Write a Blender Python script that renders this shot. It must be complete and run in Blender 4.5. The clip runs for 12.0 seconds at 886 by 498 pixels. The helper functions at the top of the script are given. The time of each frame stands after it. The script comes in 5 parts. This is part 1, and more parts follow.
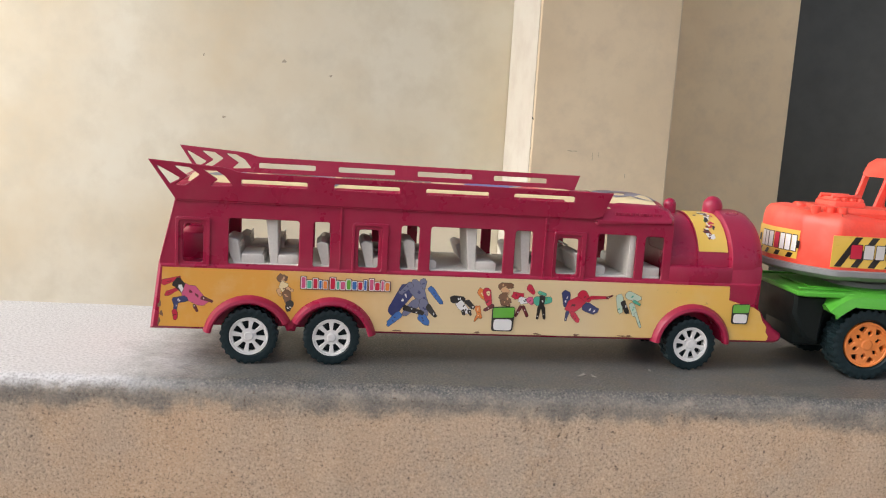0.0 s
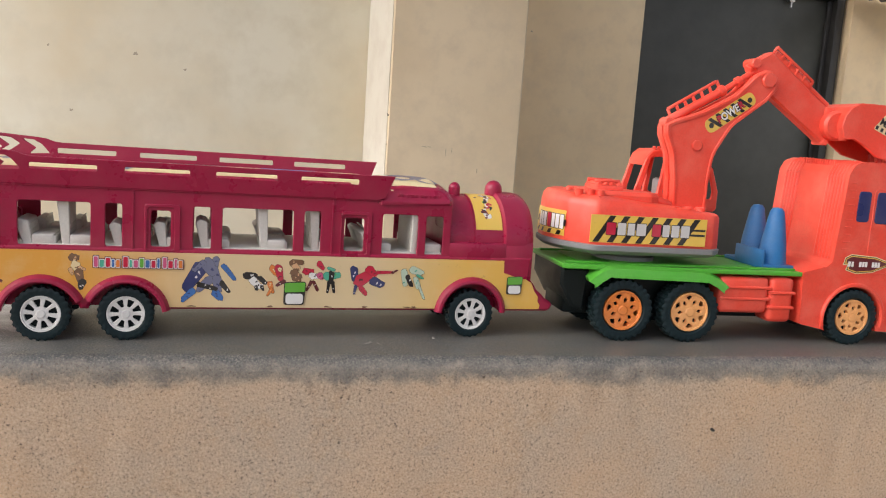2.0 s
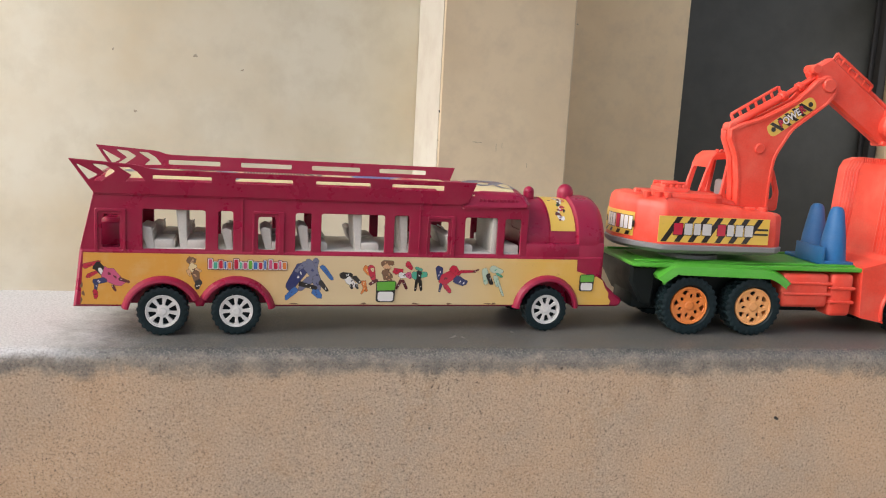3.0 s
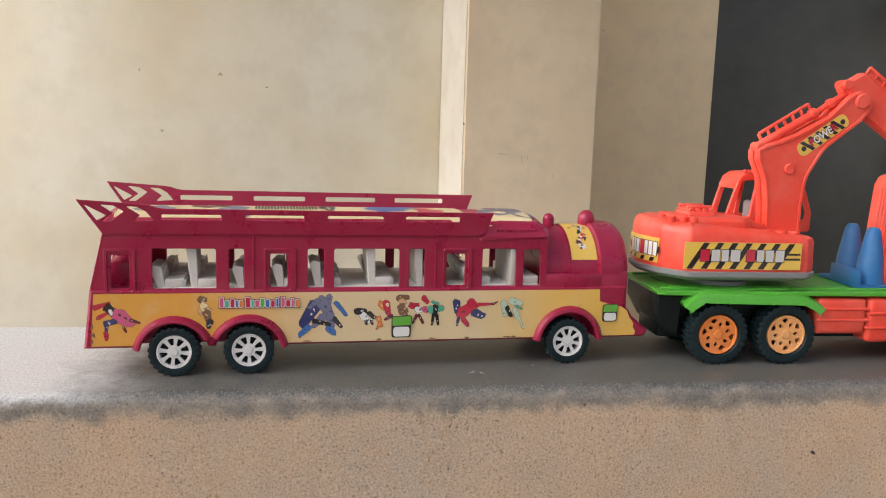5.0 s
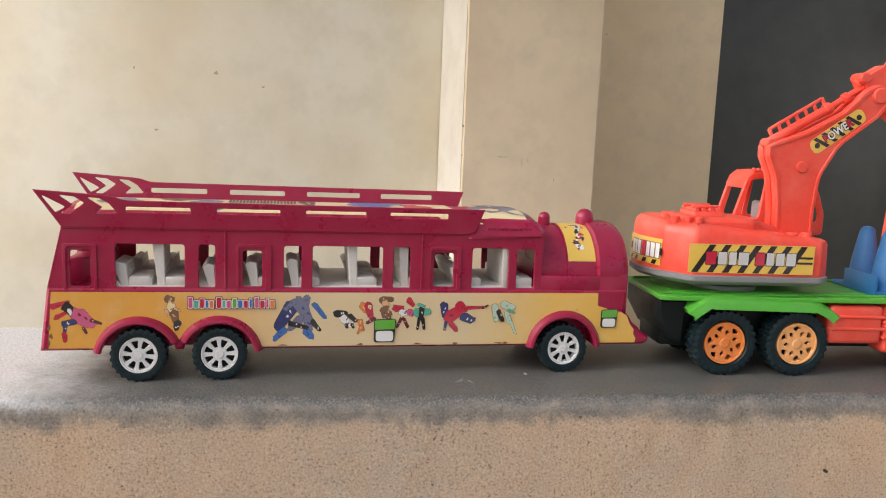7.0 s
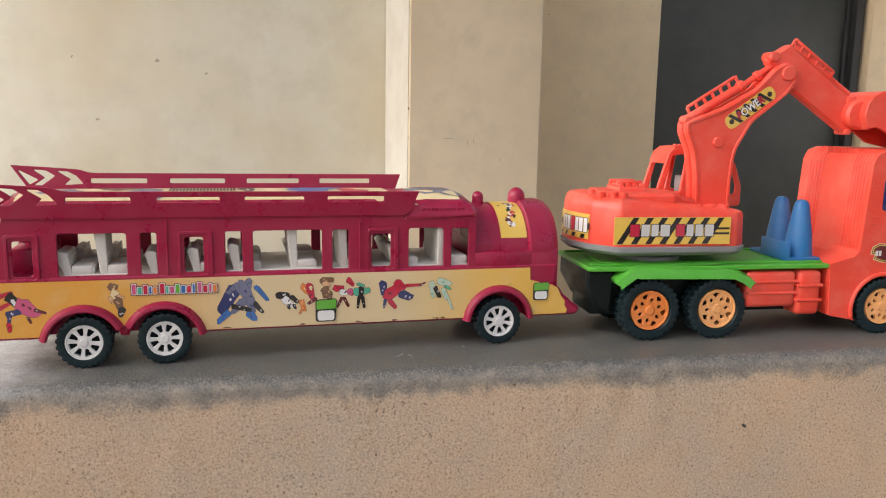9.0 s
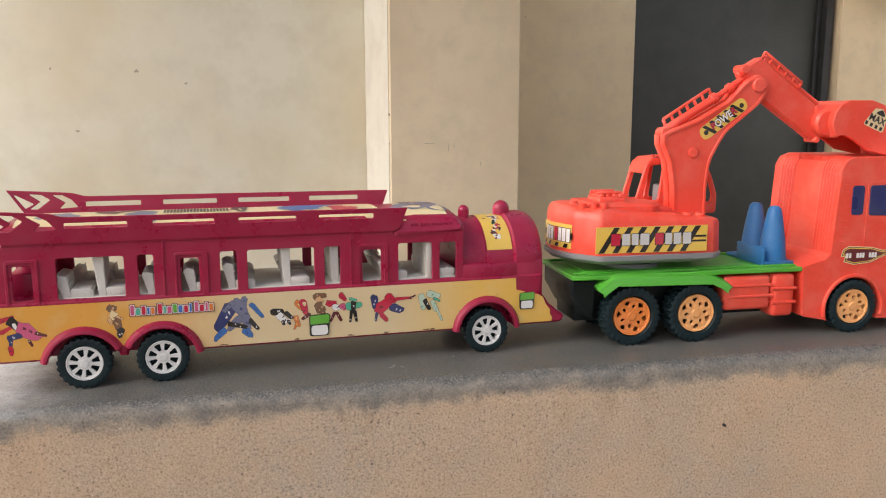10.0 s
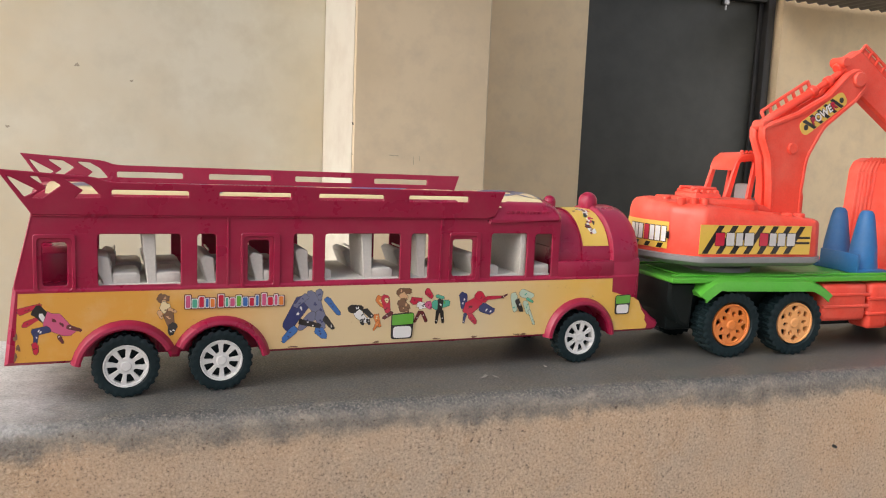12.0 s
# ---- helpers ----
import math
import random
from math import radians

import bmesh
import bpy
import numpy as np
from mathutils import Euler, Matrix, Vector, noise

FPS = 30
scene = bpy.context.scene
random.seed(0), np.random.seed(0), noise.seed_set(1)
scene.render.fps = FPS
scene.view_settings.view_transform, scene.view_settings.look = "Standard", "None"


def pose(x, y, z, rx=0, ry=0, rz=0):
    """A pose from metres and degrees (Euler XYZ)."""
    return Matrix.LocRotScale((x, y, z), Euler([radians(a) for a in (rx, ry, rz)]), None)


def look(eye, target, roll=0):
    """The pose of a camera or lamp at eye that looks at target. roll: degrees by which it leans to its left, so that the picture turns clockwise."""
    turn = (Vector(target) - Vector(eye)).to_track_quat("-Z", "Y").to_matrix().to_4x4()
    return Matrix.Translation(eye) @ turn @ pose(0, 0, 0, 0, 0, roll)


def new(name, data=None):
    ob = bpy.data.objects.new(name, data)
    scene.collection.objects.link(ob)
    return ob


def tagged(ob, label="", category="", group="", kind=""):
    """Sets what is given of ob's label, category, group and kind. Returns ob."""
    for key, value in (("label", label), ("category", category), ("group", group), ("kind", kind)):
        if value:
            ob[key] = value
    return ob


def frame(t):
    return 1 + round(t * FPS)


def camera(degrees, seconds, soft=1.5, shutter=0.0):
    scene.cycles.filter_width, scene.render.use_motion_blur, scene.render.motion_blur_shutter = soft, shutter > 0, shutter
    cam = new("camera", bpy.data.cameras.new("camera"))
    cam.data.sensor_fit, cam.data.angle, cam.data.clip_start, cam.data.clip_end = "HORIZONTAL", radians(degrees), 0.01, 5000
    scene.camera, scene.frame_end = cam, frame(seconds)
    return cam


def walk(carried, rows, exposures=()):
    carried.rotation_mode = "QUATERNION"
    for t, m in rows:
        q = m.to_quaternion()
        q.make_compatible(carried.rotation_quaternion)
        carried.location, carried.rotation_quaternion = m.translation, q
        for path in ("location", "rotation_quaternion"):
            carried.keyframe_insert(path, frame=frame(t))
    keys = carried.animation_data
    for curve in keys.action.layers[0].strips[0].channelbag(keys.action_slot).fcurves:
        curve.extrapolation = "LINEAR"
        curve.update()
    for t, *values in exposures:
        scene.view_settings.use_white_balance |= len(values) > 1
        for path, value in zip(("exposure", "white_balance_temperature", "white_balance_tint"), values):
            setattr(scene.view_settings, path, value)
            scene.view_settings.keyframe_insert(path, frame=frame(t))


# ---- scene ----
cam = camera(58.2, 12.0, 1.1)
PATH = [
    (0, (0.136, 0.077, 0.217), (0.265, 2.05, -0.083), 3.4),
    (0.5, (0.114, 0.123, 0.214), (0.475, 2.07, -0.072), 4.5),
    (1, (0.216, 0.102, 0.211), (0.613, 2.042, -0.074), 4.8),
    (1.5, (0.28, 0.047, 0.217), (0.712, 1.979, -0.064), 4.6),
    (2, (0.219, 0.001, 0.212), (0.637, 1.936, -0.072), 3.9),
    (2.5, (0.168, -0.026, 0.22), (0.504, 1.922, -0.08), 3.2),
    (3, (0.163, -0.052, 0.23), (0.485, 1.897, -0.084), 3.1),
    (3.2, (0.176, -0.063, 0.234), (0.483, 1.888, -0.084), 2.6),
    (4.8, (0.193, -0.036, 0.263), (0.442, 1.922, -0.056), 1.9),
    (5, (0.182, -0.025, 0.255), (0.426, 1.937, -0.048), 1.7),
    (5.5, (0.183, -0.018, 0.263), (0.425, 1.945, -0.036), 1.9),
    (6, (0.179, -0.005, 0.255), (0.423, 1.958, -0.039), 2.4),
    (6.5, (0.178, 0.017, 0.246), (0.416, 1.981, -0.046), 2.3),
    (7, (0.203, 0.028, 0.24), (0.443, 1.992, -0.048), 2.3),
    (7.2, (0.216, 0.029, 0.239), (0.476, 1.991, -0.049), 2.4),
    (8.8, (0.201, -0.016, 0.249), (0.542, 1.921, -0.112), 1.9),
    (9, (0.217, -0.008, 0.243), (0.569, 1.933, -0.086), 1.0),
    (9.5, (0.214, -0.023, 0.265), (0.603, 1.91, -0.069), 0.0),
    (10, (0.205, -0.031, 0.262), (0.603, 1.901, -0.067), -0.1),
    (10.5, (0.188, -0.022, 0.251), (0.592, 1.911, -0.07), -0.0),
    (11, (0.161, 0.016, 0.241), (0.576, 1.947, -0.077), 0.0),
    (11.5, (0.099, 0.058, 0.251), (0.652, 1.962, -0.011), 0.7),
    (12, (0.059, 0.119, 0.207), (0.672, 2.005, -0.051), 2.4),
]
walk(cam, [(t, look(eye, target, roll)) for t, eye, target, roll in PATH], [(0.0, 0.48, 6350, 14), (1.5, 0.51, 6400, 14), (2.5, 0.36, 6400, 14), (3.2, 0.42, 6400, 14), (5.0, 0.37, 6400, 14), (6.5, 0.33, 6400, 14), (7.0, 0.45, 6400, 14), (9.5, 0.42, 6450, 14), (12.0, 0.45, 6500, 14)])

# ---------------------------------------------------------------- world, sun, exposure
world = bpy.data.worlds.new("sky")
scene.world = world
world.use_nodes = True
wn = world.node_tree
sky = wn.nodes.new("ShaderNodeTexSky")
sky.sky_type, sky.sun_disc = "NISHITA", False
sky.sun_elevation, sky.sun_rotation = radians(36), radians(-107)
sky.dust_density, sky.air_density = 4.0, 1.0
wn.nodes["Background"].inputs["Strength"].default_value = 0.15
haze = wn.nodes.new("ShaderNodeHueSaturation")
haze.inputs["Saturation"].default_value = 0.5
wn.links.new(sky.outputs["Color"], haze.inputs["Color"])
wn.links.new(haze.outputs["Color"], wn.nodes["Background"].inputs["Color"])
sun = new("sun", bpy.data.lights.new("sun", "SUN"))
sun.data.energy, sun.data.angle, sun.data.color = 0.30, radians(40), (1.0, 0.94, 0.86)
sun.matrix_world = look((-2.2, -1.6, 2.6), (0, 0, 0))
opening = new("veranda_end_daylight", bpy.data.lights.new("veranda_end_daylight", "AREA"))
opening.data.shape, opening.data.size, opening.data.size_y, opening.data.energy, opening.data.color = "RECTANGLE", 2.6, 2.2, 24.5, (1.0, 0.97, 0.92)
opening.matrix_world = look((-2.1, 1.8, 0.9), (0.0, 1.8, 0.7))
# added fill lamp, brightens the back wall and door from the right
right_fill = new("yard_end_daylight", bpy.data.lights.new("yard_end_daylight", "AREA"))
right_fill.data.shape, right_fill.data.size, right_fill.data.size_y, right_fill.data.energy, right_fill.data.color = "RECTANGLE", 2.2, 2.2, 12.0, (1.0, 0.95, 0.86)
right_fill.matrix_world = look((4.7, 2.5, 1.0), (2.0, 3.2, 0.6))


# ---------------------------------------------------------------- materials
def nodes_of(name):
    m = bpy.data.materials.new(name)
    m.use_nodes = True
    return m, m.node_tree, m.node_tree.nodes["Principled BSDF"]


def tex(nt, kind, scale, detail=6.0, rough=0.6, coords="Object"):
    co = nt.nodes.new("ShaderNodeTexCoord")
    n = nt.nodes.new(kind)
    n.inputs["Scale"].default_value = scale
    if kind == "ShaderNodeTexNoise":
        n.inputs["Detail"].default_value, n.inputs["Roughness"].default_value = detail, rough
    nt.links.new(co.outputs[coords], n.inputs["Vector"])
    return n


def ramp(nt, src, stops):
    r = nt.nodes.new("ShaderNodeValToRGB")
    while len(r.color_ramp.elements) < len(stops):
        r.color_ramp.elements.new(0.5)
    for e, (p, c) in zip(r.color_ramp.elements, stops):
        e.position = p
        e.color = (*c, 1) if isinstance(c, tuple) else (c, c, c, 1)
    nt.links.new(src, r.inputs["Fac"])
    return r


def mix(nt, a, b, fac, mode="MIX"):
    m = nt.nodes.new("ShaderNodeMix")
    m.data_type, m.blend_type = "RGBA", mode
    for sock, val in ((m.inputs[0], fac), (m.inputs[6], a), (m.inputs[7], b)):
        if isinstance(val, bpy.types.NodeSocket):
            nt.links.new(val, sock)
        elif isinstance(val, tuple):
            sock.default_value = (*val, 1)
        else:
            sock.default_value = val
    return m.outputs[2]


def bump(nt, bsdf, src, strength, dist, chain=None):
    b = nt.nodes.new("ShaderNodeBump")
    b.inputs["Strength"].default_value, b.inputs["Distance"].default_value = strength, dist
    nt.links.new(src, b.inputs["Height"])
    if chain:
        nt.links.new(chain.outputs["Normal"], b.inputs["Normal"])
    nt.links.new(b.outputs["Normal"], bsdf.inputs["Normal"])
    return b


def plastic(name, color, rough=0.36, dust=0.12, dusty=(0.55, 0.48, 0.40), sss=0.0, ior=1.48):
    """Moulded toy plastic with faint scuffs and a little dust."""
    m, nt, bs = nodes_of(name)
    big = tex(nt, "ShaderNodeTexNoise", 28, 4)
    fine = tex(nt, "ShaderNodeTexNoise", 420, 3)
    f = ramp(nt, big.outputs["Fac"], [(0.42, 0.0), (0.75, dust)])
    dark = tuple(c * 0.88 for c in color)
    base = mix(nt, color, dark, ramp(nt, fine.outputs["Fac"], [(0.4, 0.0), (0.7, 0.6)]).outputs["Color"])
    nt.links.new(mix(nt, base, dusty, f.outputs["Color"]), bs.inputs["Base Color"])
    rr_ = ramp(nt, big.outputs["Fac"], [(0.3, rough - 0.06), (0.7, rough + 0.16)])
    nt.links.new(rr_.outputs["Color"], bs.inputs["Roughness"])
    bs.inputs["IOR"].default_value = ior
    if sss:
        bs.inputs["Subsurface Weight"].default_value = sss
        bs.inputs["Subsurface Scale"].default_value = 0.006
        bs.inputs["Subsurface Radius"].default_value = (1.0, 0.4, 0.25)
    bump(nt, bs, fine.outputs["Fac"], 0.08, 0.0006)
    return m


def plaster(name, pale, stain, dirt, scale=1.0):
    """Old distempered wall plaster, mottled and rubbed."""
    m, nt, bs = nodes_of(name)
    big = tex(nt, "ShaderNodeTexNoise", 1.3 * scale, 5, 0.55)
    mid = tex(nt, "ShaderNodeTexNoise", 7 * scale, 7, 0.65)
    fine = tex(nt, "ShaderNodeTexNoise", 160, 4)
    a = mix(nt, pale, stain, ramp(nt, big.outputs["Fac"], [(0.38, 0.0), (0.60, 1.0)]).outputs["Color"])
    a = mix(nt, a, dirt, ramp(nt, mid.outputs["Fac"], [(0.45, 0.0), (0.75, 0.8)]).outputs["Color"])
    nt.links.new(a, bs.inputs["Base Color"])
    bs.inputs["Roughness"].default_value = 0.72
    b1 = bump(nt, bs, mid.outputs["Fac"], 0.25, 0.004)
    bump(nt, bs, fine.outputs["Fac"], 0.2, 0.0015, b1)
    return m


def between(nt, src, lo, hi):
    m = nt.nodes.new("ShaderNodeMapRange")
    m.interpolation_type = "SMOOTHSTEP"
    m.inputs[1].default_value, m.inputs[2].default_value = lo, hi
    nt.links.new(src, m.inputs[0])
    return m.outputs[0]


def maths(nt, op, a, b):
    m = nt.nodes.new("ShaderNodeMath")
    m.operation = op
    for sock, val in ((m.inputs[0], a), (m.inputs[1], b)):
        if isinstance(val, bpy.types.NodeSocket):
            nt.links.new(val, sock)
        else:
            sock.default_value = val
    return m.outputs[0]


def parapet_coat():
    """Sandy rough render below, a worn grey lip, and steel-trowelled cement on top."""
    m, nt, bs = nodes_of("parapet_render_and_cement")
    co = nt.nodes.new("ShaderNodeTexCoord")
    sep = nt.nodes.new("ShaderNodeSeparateXYZ")
    nt.links.new(co.outputs["Object"], sep.inputs[0])
    big = tex(nt, "ShaderNodeTexNoise", 5, 6, 0.6)
    mid = tex(nt, "ShaderNodeTexNoise", 45, 6, 0.65)
    grain = tex(nt, "ShaderNodeTexNoise", 400, 5, 0.75)
    fine = tex(nt, "ShaderNodeTexNoise", 520, 4, 0.6)
    pits = tex(nt, "ShaderNodeTexVoronoi", 430)
    edge = tex(nt, "ShaderNodeTexNoise", 22, 8, 0.72)
    # how far round the edge: below zero on the face, above on the top
    q = maths(nt, "ADD", sep.outputs["Y"], sep.outputs["Z"])
    q = maths(nt, "ADD", q, maths(nt, "MULTIPLY", maths(nt, "SUBTRACT", edge.outputs["Fac"], 0.5), 0.050))
    to_lip = between(nt, q, -0.030, -0.014)
    to_top = between(nt, q, -0.013, 0.005)
    sand = mix(nt, (0.66, 0.47, 0.305), (0.54, 0.435, 0.325), ramp(nt, big.outputs["Fac"], [(0.40, 0.0), (0.62, 1.0)]).outputs["Color"])
    sand = mix(nt, sand, (0.57, 0.375, 0.215), ramp(nt, edge.outputs["Fac"], [(0.50, 0.0), (0.72, 0.7)]).outputs["Color"])
    lip = mix(nt, (0.33, 0.295, 0.245), (0.21, 0.20, 0.18), ramp(nt, mid.outputs["Fac"], [(0.40, 0.0), (0.62, 1.0)]).outputs["Color"])
    rough = mix(nt, sand, lip, to_lip)
    pale = maths(nt, "MULTIPLY", ramp(nt, grain.outputs["Fac"], [(0.51, 0.0), (0.63, 0.85)]).outputs["Color"], maths(nt, "SUBTRACT", 1.0, maths(nt, "MULTIPLY", to_lip, 0.72)))
    rough = mix(nt, rough, (0.74, 0.60, 0.43), pale)
    rough = mix(nt, rough, (0.15, 0.11, 0.08), ramp(nt, grain.outputs["Fac"], [(0.33, 0.95), (0.45, 0.0)]).outputs["Color"])
    holes = tex(nt, "ShaderNodeTexNoise", 190, 2, 0.5)
    rough = mix(nt, rough, (0.10, 0.075, 0.055), ramp(nt, holes.outputs["Fac"], [(0.24, 0.9), (0.31, 0.0)]).outputs["Color"])
    top = mix(nt, (0.112, 0.119, 0.116), (0.080, 0.088, 0.088), ramp(nt, big.outputs["Fac"], [(0.38, 0.0), (0.66, 1.0)]).outputs["Color"])
    top = mix(nt, top, (0.185, 0.175, 0.150), ramp(nt, mid.outputs["Fac"], [(0.44, 0.0), (0.66, 0.9)]).outputs["Color"])
    top = mix(nt, top, (0.30, 0.275, 0.23), ramp(nt, fine.outputs["Fac"], [(0.53, 0.0), (0.64, 0.75)]).outputs["Color"])
    top = mix(nt, top, (0.045, 0.044, 0.042), ramp(nt, fine.outputs["Fac"], [(0.34, 0.85), (0.47, 0.0)]).outputs["Color"])
    # bright reflected daylight at the open end painted into the cement colour, ragged where it gives out
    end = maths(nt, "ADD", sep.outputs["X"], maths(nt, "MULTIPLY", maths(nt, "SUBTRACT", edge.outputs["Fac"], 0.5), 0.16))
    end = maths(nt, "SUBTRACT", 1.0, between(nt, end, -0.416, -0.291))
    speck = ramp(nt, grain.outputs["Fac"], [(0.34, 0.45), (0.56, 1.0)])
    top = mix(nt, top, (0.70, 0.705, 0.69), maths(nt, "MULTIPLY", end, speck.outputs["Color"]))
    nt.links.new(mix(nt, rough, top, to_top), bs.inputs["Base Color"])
    worn = ramp(nt, mid.outputs["Fac"], [(0.30, 0.34), (0.72, 0.52)])
    nt.links.new(mix(nt, (0.9, 0.9, 0.9), worn.outputs["Color"], to_top), bs.inputs["Roughness"])
    bs.inputs["Specular IOR Level"].default_value = 0.5
    keep = maths(nt, "SUBTRACT", 1.0, maths(nt, "MULTIPLY", to_top, 0.80))
    b1 = bump(nt, bs, maths(nt, "MULTIPLY", grain.outputs["Fac"], keep), 0.8, 0.0024)
    b2 = bump(nt, bs, maths(nt, "MULTIPLY", pits.outputs["Distance"], keep), 0.5, 0.0012, b1)
    bump(nt, bs, mid.outputs["Fac"], 0.12, 0.0022, b2)
    return m


def printed(name, color, rough=0.32, wear=0.25):
    """Printed vinyl sticker, slightly faded and soiled."""
    m, nt, bs = nodes_of(name)
    big = tex(nt, "ShaderNodeTexNoise", 22, 5)
    spots = tex(nt, "ShaderNodeTexNoise", 190, 4)
    faded = tuple(min(1, c * 0.82 + 0.12) for c in color)
    a = mix(nt, color, faded, ramp(nt, big.outputs["Fac"], [(0.4, 0.0), (0.7, wear * 1.6)]).outputs["Color"])
    a = mix(nt, a, (0.22, 0.14, 0.07), ramp(nt, spots.outputs["Fac"], [(0.66, 0.0), (0.80, wear)]).outputs["Color"])
    nt.links.new(a, bs.inputs["Base Color"])
    bs.inputs["Roughness"].default_value = rough
    return m


def banner():
    """The long bus sticker: orange-yellow at the ends, cream in the middle."""
    m, nt, bs = nodes_of("yellow_sticker")
    co = nt.nodes.new("ShaderNodeTexCoord")
    sep = nt.nodes.new("ShaderNodeSeparateXYZ")
    nt.links.new(co.outputs["Object"], sep.inputs[0])
    mp = nt.nodes.new("ShaderNodeMapRange")
    mp.inputs[1].default_value, mp.inputs[2].default_value = -0.08, 0.49
    nt.links.new(sep.outputs["X"], mp.inputs[0])
    gold, cream = (0.74, 0.37, 0.066), (0.73, 0.575, 0.335)
    r = ramp(nt, mp.outputs[0], [(0.0, gold), (0.20, gold), (0.42, cream), (0.68, cream), (0.86, (0.80, 0.50, 0.11)), (1.0, (0.80, 0.48, 0.10))])
    big = tex(nt, "ShaderNodeTexNoise", 30, 6)
    spots = tex(nt, "ShaderNodeTexNoise", 170, 5)
    a = mix(nt, r.outputs["Color"], (0.80, 0.62, 0.33), ramp(nt, big.outputs["Fac"], [(0.5, 0.0), (0.8, 0.5)]).outputs["Color"])
    a = mix(nt, a, (0.28, 0.15, 0.06), ramp(nt, spots.outputs["Fac"], [(0.68, 0.0), (0.80, 0.7)]).outputs["Color"])
    nt.links.new(a, bs.inputs["Base Color"])
    bs.inputs["Roughness"].default_value = 0.30
    return m


def plain(name, color, rough=0.5, metal=0.0, grain=60, depth=0.0008):
    m, nt, bs = nodes_of(name)
    n = tex(nt, "ShaderNodeTexNoise", grain, 5)
    dark = tuple(c * 0.78 for c in color)
    nt.links.new(mix(nt, color, dark, ramp(nt, n.outputs["Fac"], [(0.4, 0.0), (0.68, 1.0)]).outputs["Color"]), bs.inputs["Base Color"])
    bs.inputs["Roughness"].default_value, bs.inputs["Metallic"].default_value = rough, metal
    bump(nt, bs, n.outputs["Fac"], 0.15, depth)
    return m


RED = plastic("crimson_plastic", (0.340, 0.009, 0.050), 0.28, 0.09, (0.50, 0.22, 0.22))
WHITE = plastic("white_plastic", (0.74, 0.73, 0.70), 0.40, 0.10)
SEAT = plastic("offwhite_plastic", (0.66, 0.64, 0.58), 0.5, 0.15)
TYRE = plastic("black_tyre_plastic", (0.007, 0.018, 0.021), 0.45, 0.08, (0.05, 0.08, 0.09), 0.0, 1.36)
ORANGE = plastic("orange_plastic", (0.86, 0.078, 0.044), 0.36, 0.34, (0.88, 0.27, 0.20), 0.10)
GREEN = plastic("green_plastic", (0.085, 0.43, 0.035), 0.34, 0.08)
BLUE = plastic("blue_plastic", (0.018, 0.155, 0.40), 0.45, 0.10)
NAVY = plastic("navy_plastic", (0.022, 0.030, 0.125), 0.30, 0.06)
GREY = plastic("grey_plastic", (0.25, 0.26, 0.27), 0.42, 0.10)
BLACK = plastic("black_plastic", (0.006, 0.010, 0.010), 0.34, 0.03, (0.05, 0.06, 0.06), 0.0, 1.32)
RIM_O = plastic("orange_rim_plastic", (0.78, 0.23, 0.045), 0.42, 0.08)
RIM_P = plastic("peach_rim_plastic", (0.85, 0.40, 0.14), 0.42, 0.08)
BANNER = banner()
P = {k: printed("print_" + k, c) for k, c in dict(
    yellow=(0.80, 0.53, 0.085), black=(0.015, 0.013, 0.012), white=(0.80, 0.79, 0.76), red=(0.55, 0.015, 0.05), maroon=(0.13, 0.015, 0.02),
    green=(0.12, 0.42, 0.04), teal=(0.08, 0.42, 0.28), blue=(0.04, 0.15, 0.42), slate=(0.16, 0.17, 0.26), brown=(0.20, 0.10, 0.05),
    cream=(0.80, 0.66, 0.38), pink=(0.62, 0.10, 0.22), orange=(0.75, 0.22, 0.04), skin=(0.70, 0.42, 0.22), mint=(0.50, 0.62, 0.48),
    navy=(0.03, 0.04, 0.14), silver=(0.60, 0.59, 0.57)).items()}
WALL = plaster("cream_distemper", (0.79, 0.755, 0.62), (0.71, 0.62, 0.44), (0.66, 0.61, 0.47))
# the pier's tan made lighter and warmer, making up for weak light in the recess
BACK = plaster("tan_distemper_lifted", (0.80, 0.645, 0.41), (0.75, 0.59, 0.365), (0.66, 0.53, 0.35), 1.4)
PIER = plaster("tan_distemper", (0.69, 0.575, 0.395), (0.62, 0.505, 0.335), (0.57, 0.475, 0.335), 1.6)
# paler copy for the pier's side: light from the left put into the colour
EDGE = plaster("lit_side_distemper", (0.66, 0.635, 0.55), (0.64, 0.60, 0.51), (0.54, 0.49, 0.41))
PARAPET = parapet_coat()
DOOR = plain("charcoal_door_paint", (0.056, 0.058, 0.049), 0.5, 0.0, 8, 0.002)
CONCRETE = plain("weathered_concrete", (0.27, 0.265, 0.255), 0.85, 0.0, 40, 0.004)
JAMB = plain("dark_door_frame_paint", (0.030, 0.029, 0.027), 0.5, 0.0, 12, 0.002)
STEEL = plain("dull_steel", (0.55, 0.55, 0.55), 0.4, 1.0)
FLOOR = plain("dusty_cement_floor", (0.33, 0.30, 0.26), 0.7, 0.0, 9, 0.003)
SOFFIT = plain("limewashed_concrete", (0.55, 0.52, 0.46), 0.85, 0.0, 5, 0.004)
EARTH = plain("dry_earth", (0.27, 0.20, 0.13), 0.95, 0.0, 3, 0.02)
TIN = plain("weathered_tin", (0.22, 0.22, 0.22), 0.55, 0.6, 6, 0.002)


# ---------------------------------------------------------------- mesh helpers
def finish(me, smooth=35):
    me.validate()
    for p in me.polygons:
        p.use_smooth = True
    me.set_sharp_from_angle(angle=radians(smooth))


